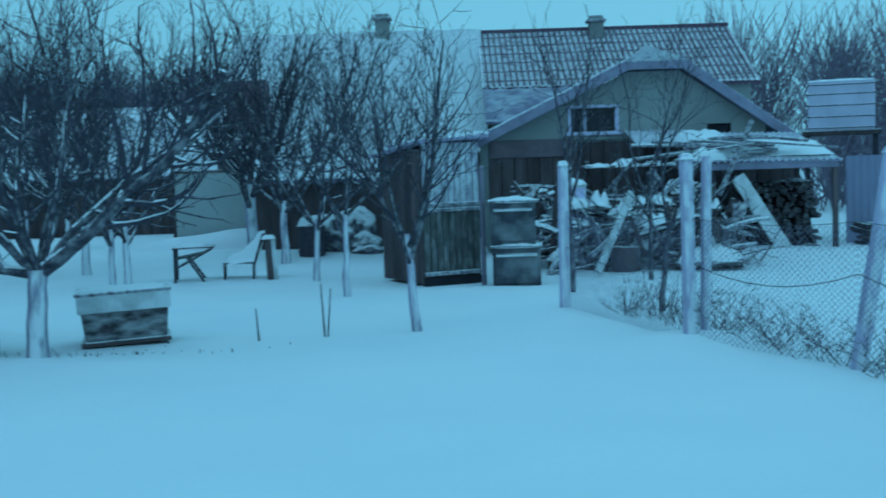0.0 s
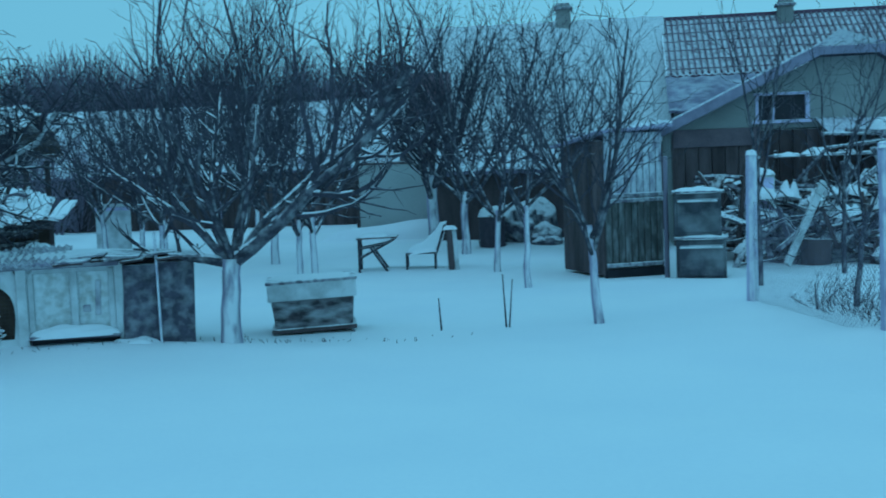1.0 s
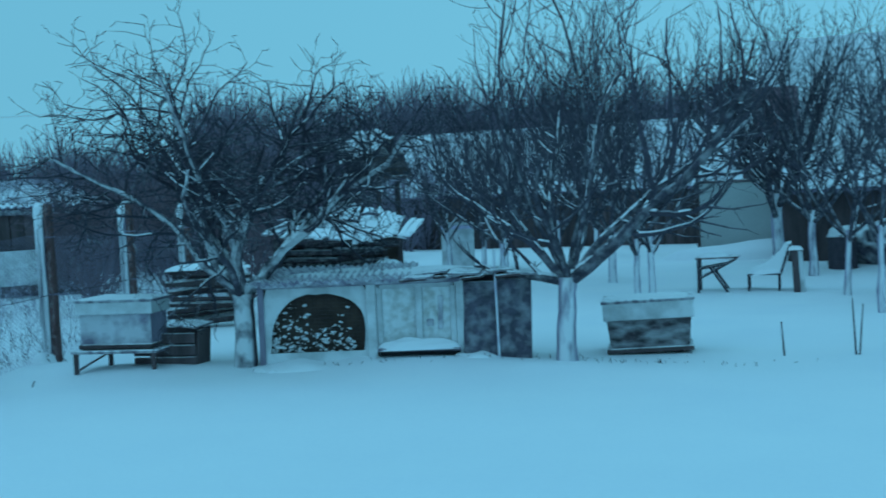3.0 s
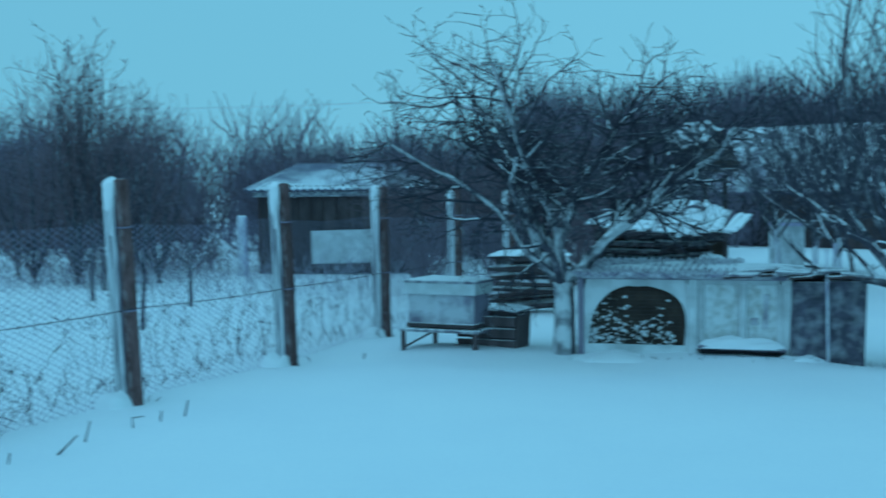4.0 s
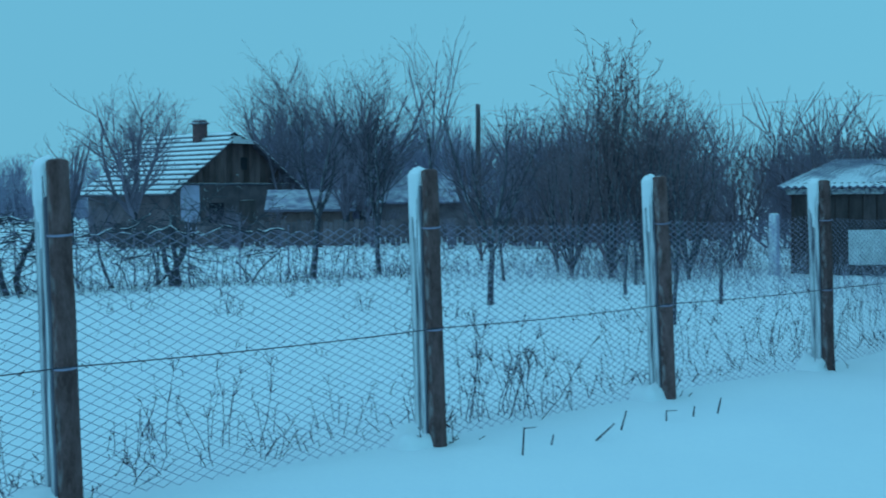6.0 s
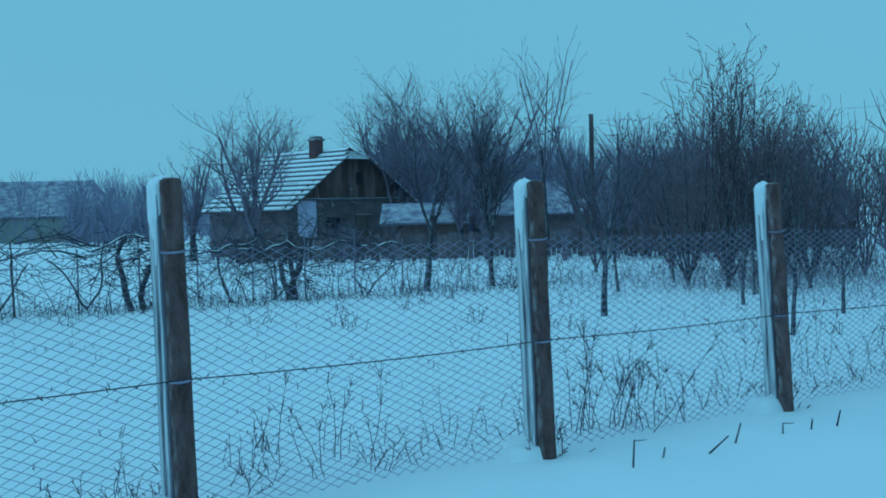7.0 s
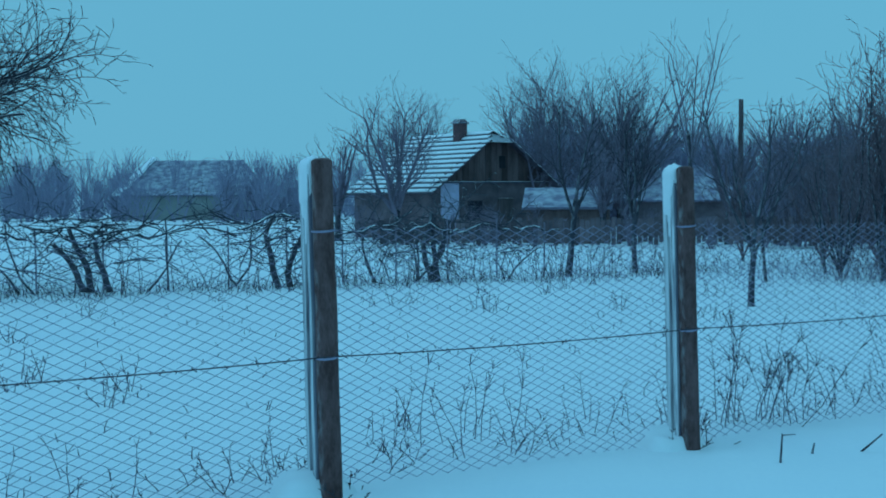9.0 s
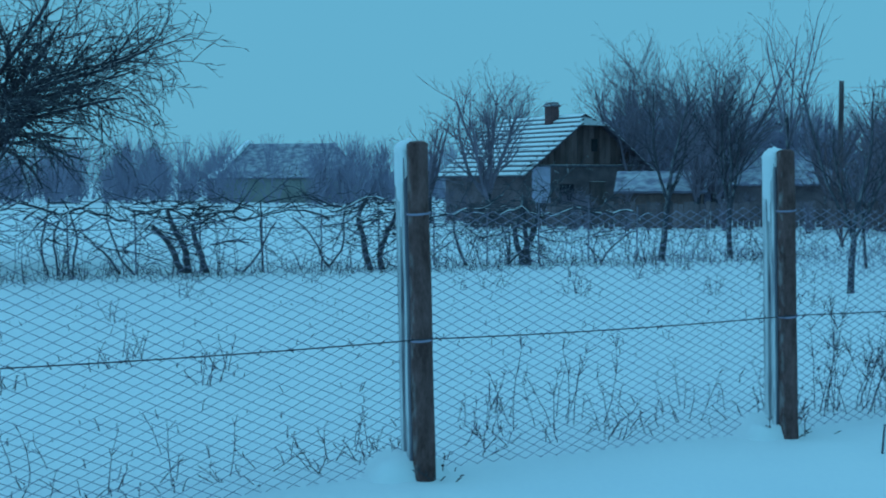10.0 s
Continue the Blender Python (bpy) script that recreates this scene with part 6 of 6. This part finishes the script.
for cx, cy in west_of_fence(1.0, 13.0, -6, 10, 34) + [(-10.89, -1.76), (-10.6, -1.9), (-9.6, -0.9)]:
    clusters += [(cx + rnd.gauss(0, 0.07), cy + rnd.gauss(0, 0.09)) for _ in range(rnd.randint(4, 9))]
stems("weed_tufts", clusters, 0.10, 0.32, 0.006, 21, WEED, "small dry weed tufts in thin snow", forks=2, lean=0.35)
stems("rough_grass", [(rnd.uniform(-26, -21.5), rnd.uniform(6.5, 15)) for _ in range(260)], 0.08, 0.3, 0.008, 29, FROSTWEED, "frosted rough grass behind the vines", forks=3, lean=0.5)
# tiny dark stems draw the contact shade where the coop meets the snow
stems("coop_litter", [(-6.75 + 2.5 * f + rnd.gauss(0, 0.05), 9.66 + 1.1 * f + rnd.gauss(0, 0.06)) for f in [rnd.random() for _ in range(90)]], 0.02, 0.07, 0.006, 28, WEED, "small dark bits standing in for contact shade at the coop foot", forks=1, lean=0.9)
stems("fence_litter", west_of_fence(-0.06, 0.3, -4, 13, 330), 0.04, 0.22, 0.0045, 27, WEED, "short broken stalks along the fence foot", forks=2, lean=0.7)
stems("fence_weeds", west_of_fence(0.1, 1.3, -3, 13, 130), 0.08, 0.38, 0.004, 2, WEED, "dry brown weeds along the fence foot", forks=2)
stems("tall_weeds", [(-7.75 + rnd.gauss(0, 0.15), 3.85 + rnd.gauss(0, 0.35)) for _ in range(26)] + [(-7.5 + rnd.gauss(0, 0.1), 1.6 + rnd.gauss(0, 0.25)) for _ in range(7)] + west_of_fence(0.3, 2.0, 6.5, 12, 50), 0.25, 0.75, 0.0042, 3, WEED, "tall dry weeds behind the fence", forks=4, lean=0.16)
stems("row_grass", [(-21.0 - 0.33 * y + 0.4 * math.sin(y * 2.3) + rnd.gauss(0, 0.6), y) for y in [rnd.uniform(-7, 11) for _ in range(1000)]], 0.08, 0.32, 0.006, 4, WEED, "matted dry grass under the vines", forks=2, lean=0.5)
stems("vine_stalks", [(-20.9 - 0.33 * y + rnd.gauss(0, 0.3), y) for y in [rnd.uniform(-7, 10) for _ in range(170)]], 0.4, 1.15, 0.008, 14, WEED, "thin bare stalks standing along the vines", forks=1, lean=0.15)
stems("thicket_brush", [(-21.3 + rnd.gauss(0, 1.3) - 0.8 * u, 13.2 + rnd.gauss(0, 0.7) + 1.2 * u) for u in [rnd.uniform(-0.6, 5) for _ in range(800)]], 0.25, 0.9, 0.0055, 33, SHRUBTWIG, "brown bare brush filling the foot of the shrubs", forks=3, lean=0.35)
stems("post_weeds", [(x - 0.08 + rnd.gauss(0, 0.09), y + rnd.gauss(0, 0.11)) for x, y, _ in WEST for _ in range(16)], 0.04, 0.2, 0.0055, 35, WEED, "dry weeds caught round the fence posts", forks=3, lean=0.6)
stems("field_edge_grass", [(rnd.uniform(-27, -19.5), rnd.uniform(9, 17)) for _ in range(420)], 0.06, 0.26, 0.007, 31, FROSTWEED, "frosted tufts at the foot of the shrubs", forks=3, lean=0.5)
stems("field_brush", [(rnd.uniform(-34, -25), rnd.uniform(3, 24)) for _ in range(450)], 0.15, 0.55, 0.008, 5, WEED, "brown brush at the end of the field", forks=3, lean=0.4)
stems("fence_bramble", [(1.5 + 0.27 * (14 - y) + 0.25 + abs(rnd.gauss(0, 0.35)), y) for y in [rnd.uniform(7, 13.6) for _ in range(430)]], 0.12, 0.5, 0.0035, 6, WEED, "tangled dry bramble behind the east fence", forks=3, lean=0.7)
stems("shelter_brush", [(-16.5 + rnd.gauss(0, 2.2), 15.5 + rnd.gauss(0, 2.2)) for _ in range(420)], 0.2, 0.7, 0.005, 7, FROSTWEED, "frosted weeds before the shelter", forks=3, lean=0.4)
stems("garden_weeds", [(-3.0 + 0.3 * k + rnd.gauss(0, 0.1), 11.3 + rnd.gauss(0, 0.08)) for k in range(-5, 6)] + [(-4.6 + 2.6 * rnd.random(), 11.05 + rnd.gauss(0, 0.1)) for _ in range(60)], 0.02, 0.07, 0.006, 8, WEED, "few dry stalks in the garden snow", forks=1)
for k, (x, y, h, tx, ty) in enumerate(TWIGS):
    tw = empty("twig", x, y, snow_height(x, y), label="short dark twig sticking out of the snow", category="twig", group="row of twigs")
    part("stem", tube(bmesh.new(), (0, 0, -0.05), (tx, ty, h), 0.008, 0.005, 6), BARK, tw)
    if k in (0, 4):
        part("fork", tube(bmesh.new(), (tx * 0.9, ty * 0.9, h * 0.95), (tx + 0.05, ty + 0.06, h * 1.02), 0.006, 0.004, 6), BARK, tw)


# ---- far woods ----
def woods(name, spots, hmin, hmax, seed, twigs, r, mat, label):
    """Many bare trees far away, as one thing: stems that fan out into twigs."""
    rnd = random.Random(seed)
    segs = []
    for x, y in spots:
        h = rnd.uniform(hmin, hmax)
        z = gz(x, y)
        for k in range(twigs):
            a, f = rnd.uniform(0, 6.283), rnd.random()
            sp = rnd.uniform(0.02, 0.2) * h
            p = Vector((x + 0.5 * sp * math.cos(a), y + 0.5 * sp * math.sin(a), z + h * (0.0 if k < 4 else 0.75 * f)))
            q = Vector((x + sp * 1.6 * math.cos(a), y + sp * 1.6 * math.sin(a), p.z + h * rnd.uniform(0.15, 0.42)))
            q.z = min(q.z, z + h)
            m = p.lerp(q, 0.5) + Vector((rnd.gauss(0, 0.03 * h), rnd.gauss(0, 0.03 * h), 0))
            w = r * (2.5 if k < 4 else 1)
            segs.append((p, m, w, w * 0.8))
            segs.append((m, q, w * 0.8, w * 0.4))
    return tagged(new(name, mesh_from(name, *rods(segs, 3), mat)), label, "woods", kind="stuff")


def arc(az0, az1, d0, d1, n):
    out = []
    for _ in range(n):
        a, d = radians(rnd.uniform(az0, az1)), rnd.uniform(d0, d1)
        out.append((-d * math.sin(a), d * math.cos(a)))
    return out


# the farther stands get paler twig colours in place of haze
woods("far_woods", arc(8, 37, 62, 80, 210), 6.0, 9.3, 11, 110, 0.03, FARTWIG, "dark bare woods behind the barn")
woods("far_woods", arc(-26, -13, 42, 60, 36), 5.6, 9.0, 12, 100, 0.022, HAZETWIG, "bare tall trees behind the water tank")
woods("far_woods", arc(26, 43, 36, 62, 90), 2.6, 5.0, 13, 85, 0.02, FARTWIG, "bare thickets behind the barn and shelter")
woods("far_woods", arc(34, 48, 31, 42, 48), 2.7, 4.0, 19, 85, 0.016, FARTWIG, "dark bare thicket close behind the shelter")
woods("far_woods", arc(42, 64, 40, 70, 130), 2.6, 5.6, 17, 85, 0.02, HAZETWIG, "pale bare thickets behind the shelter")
woods("far_woods", arc(60, 75.5, 52, 75, 80), 4.0, 6.2, 14, 110, 0.022, PALEHAZE, "bare trees round the old house")
woods("far_woods", arc(82, 114, 76, 130, 330), 1.8, 5.4, 15, 60, 0.024, PALEHAZE, "bare trees at the far edge of fields, haze in their colour")
woods("far_woods", arc(87, 90.4, 68, 78, 9), 2.6, 4.6, 23, 90, 0.02, PALEHAZE, "bare trees before the distant farmhouse, haze in their colour")
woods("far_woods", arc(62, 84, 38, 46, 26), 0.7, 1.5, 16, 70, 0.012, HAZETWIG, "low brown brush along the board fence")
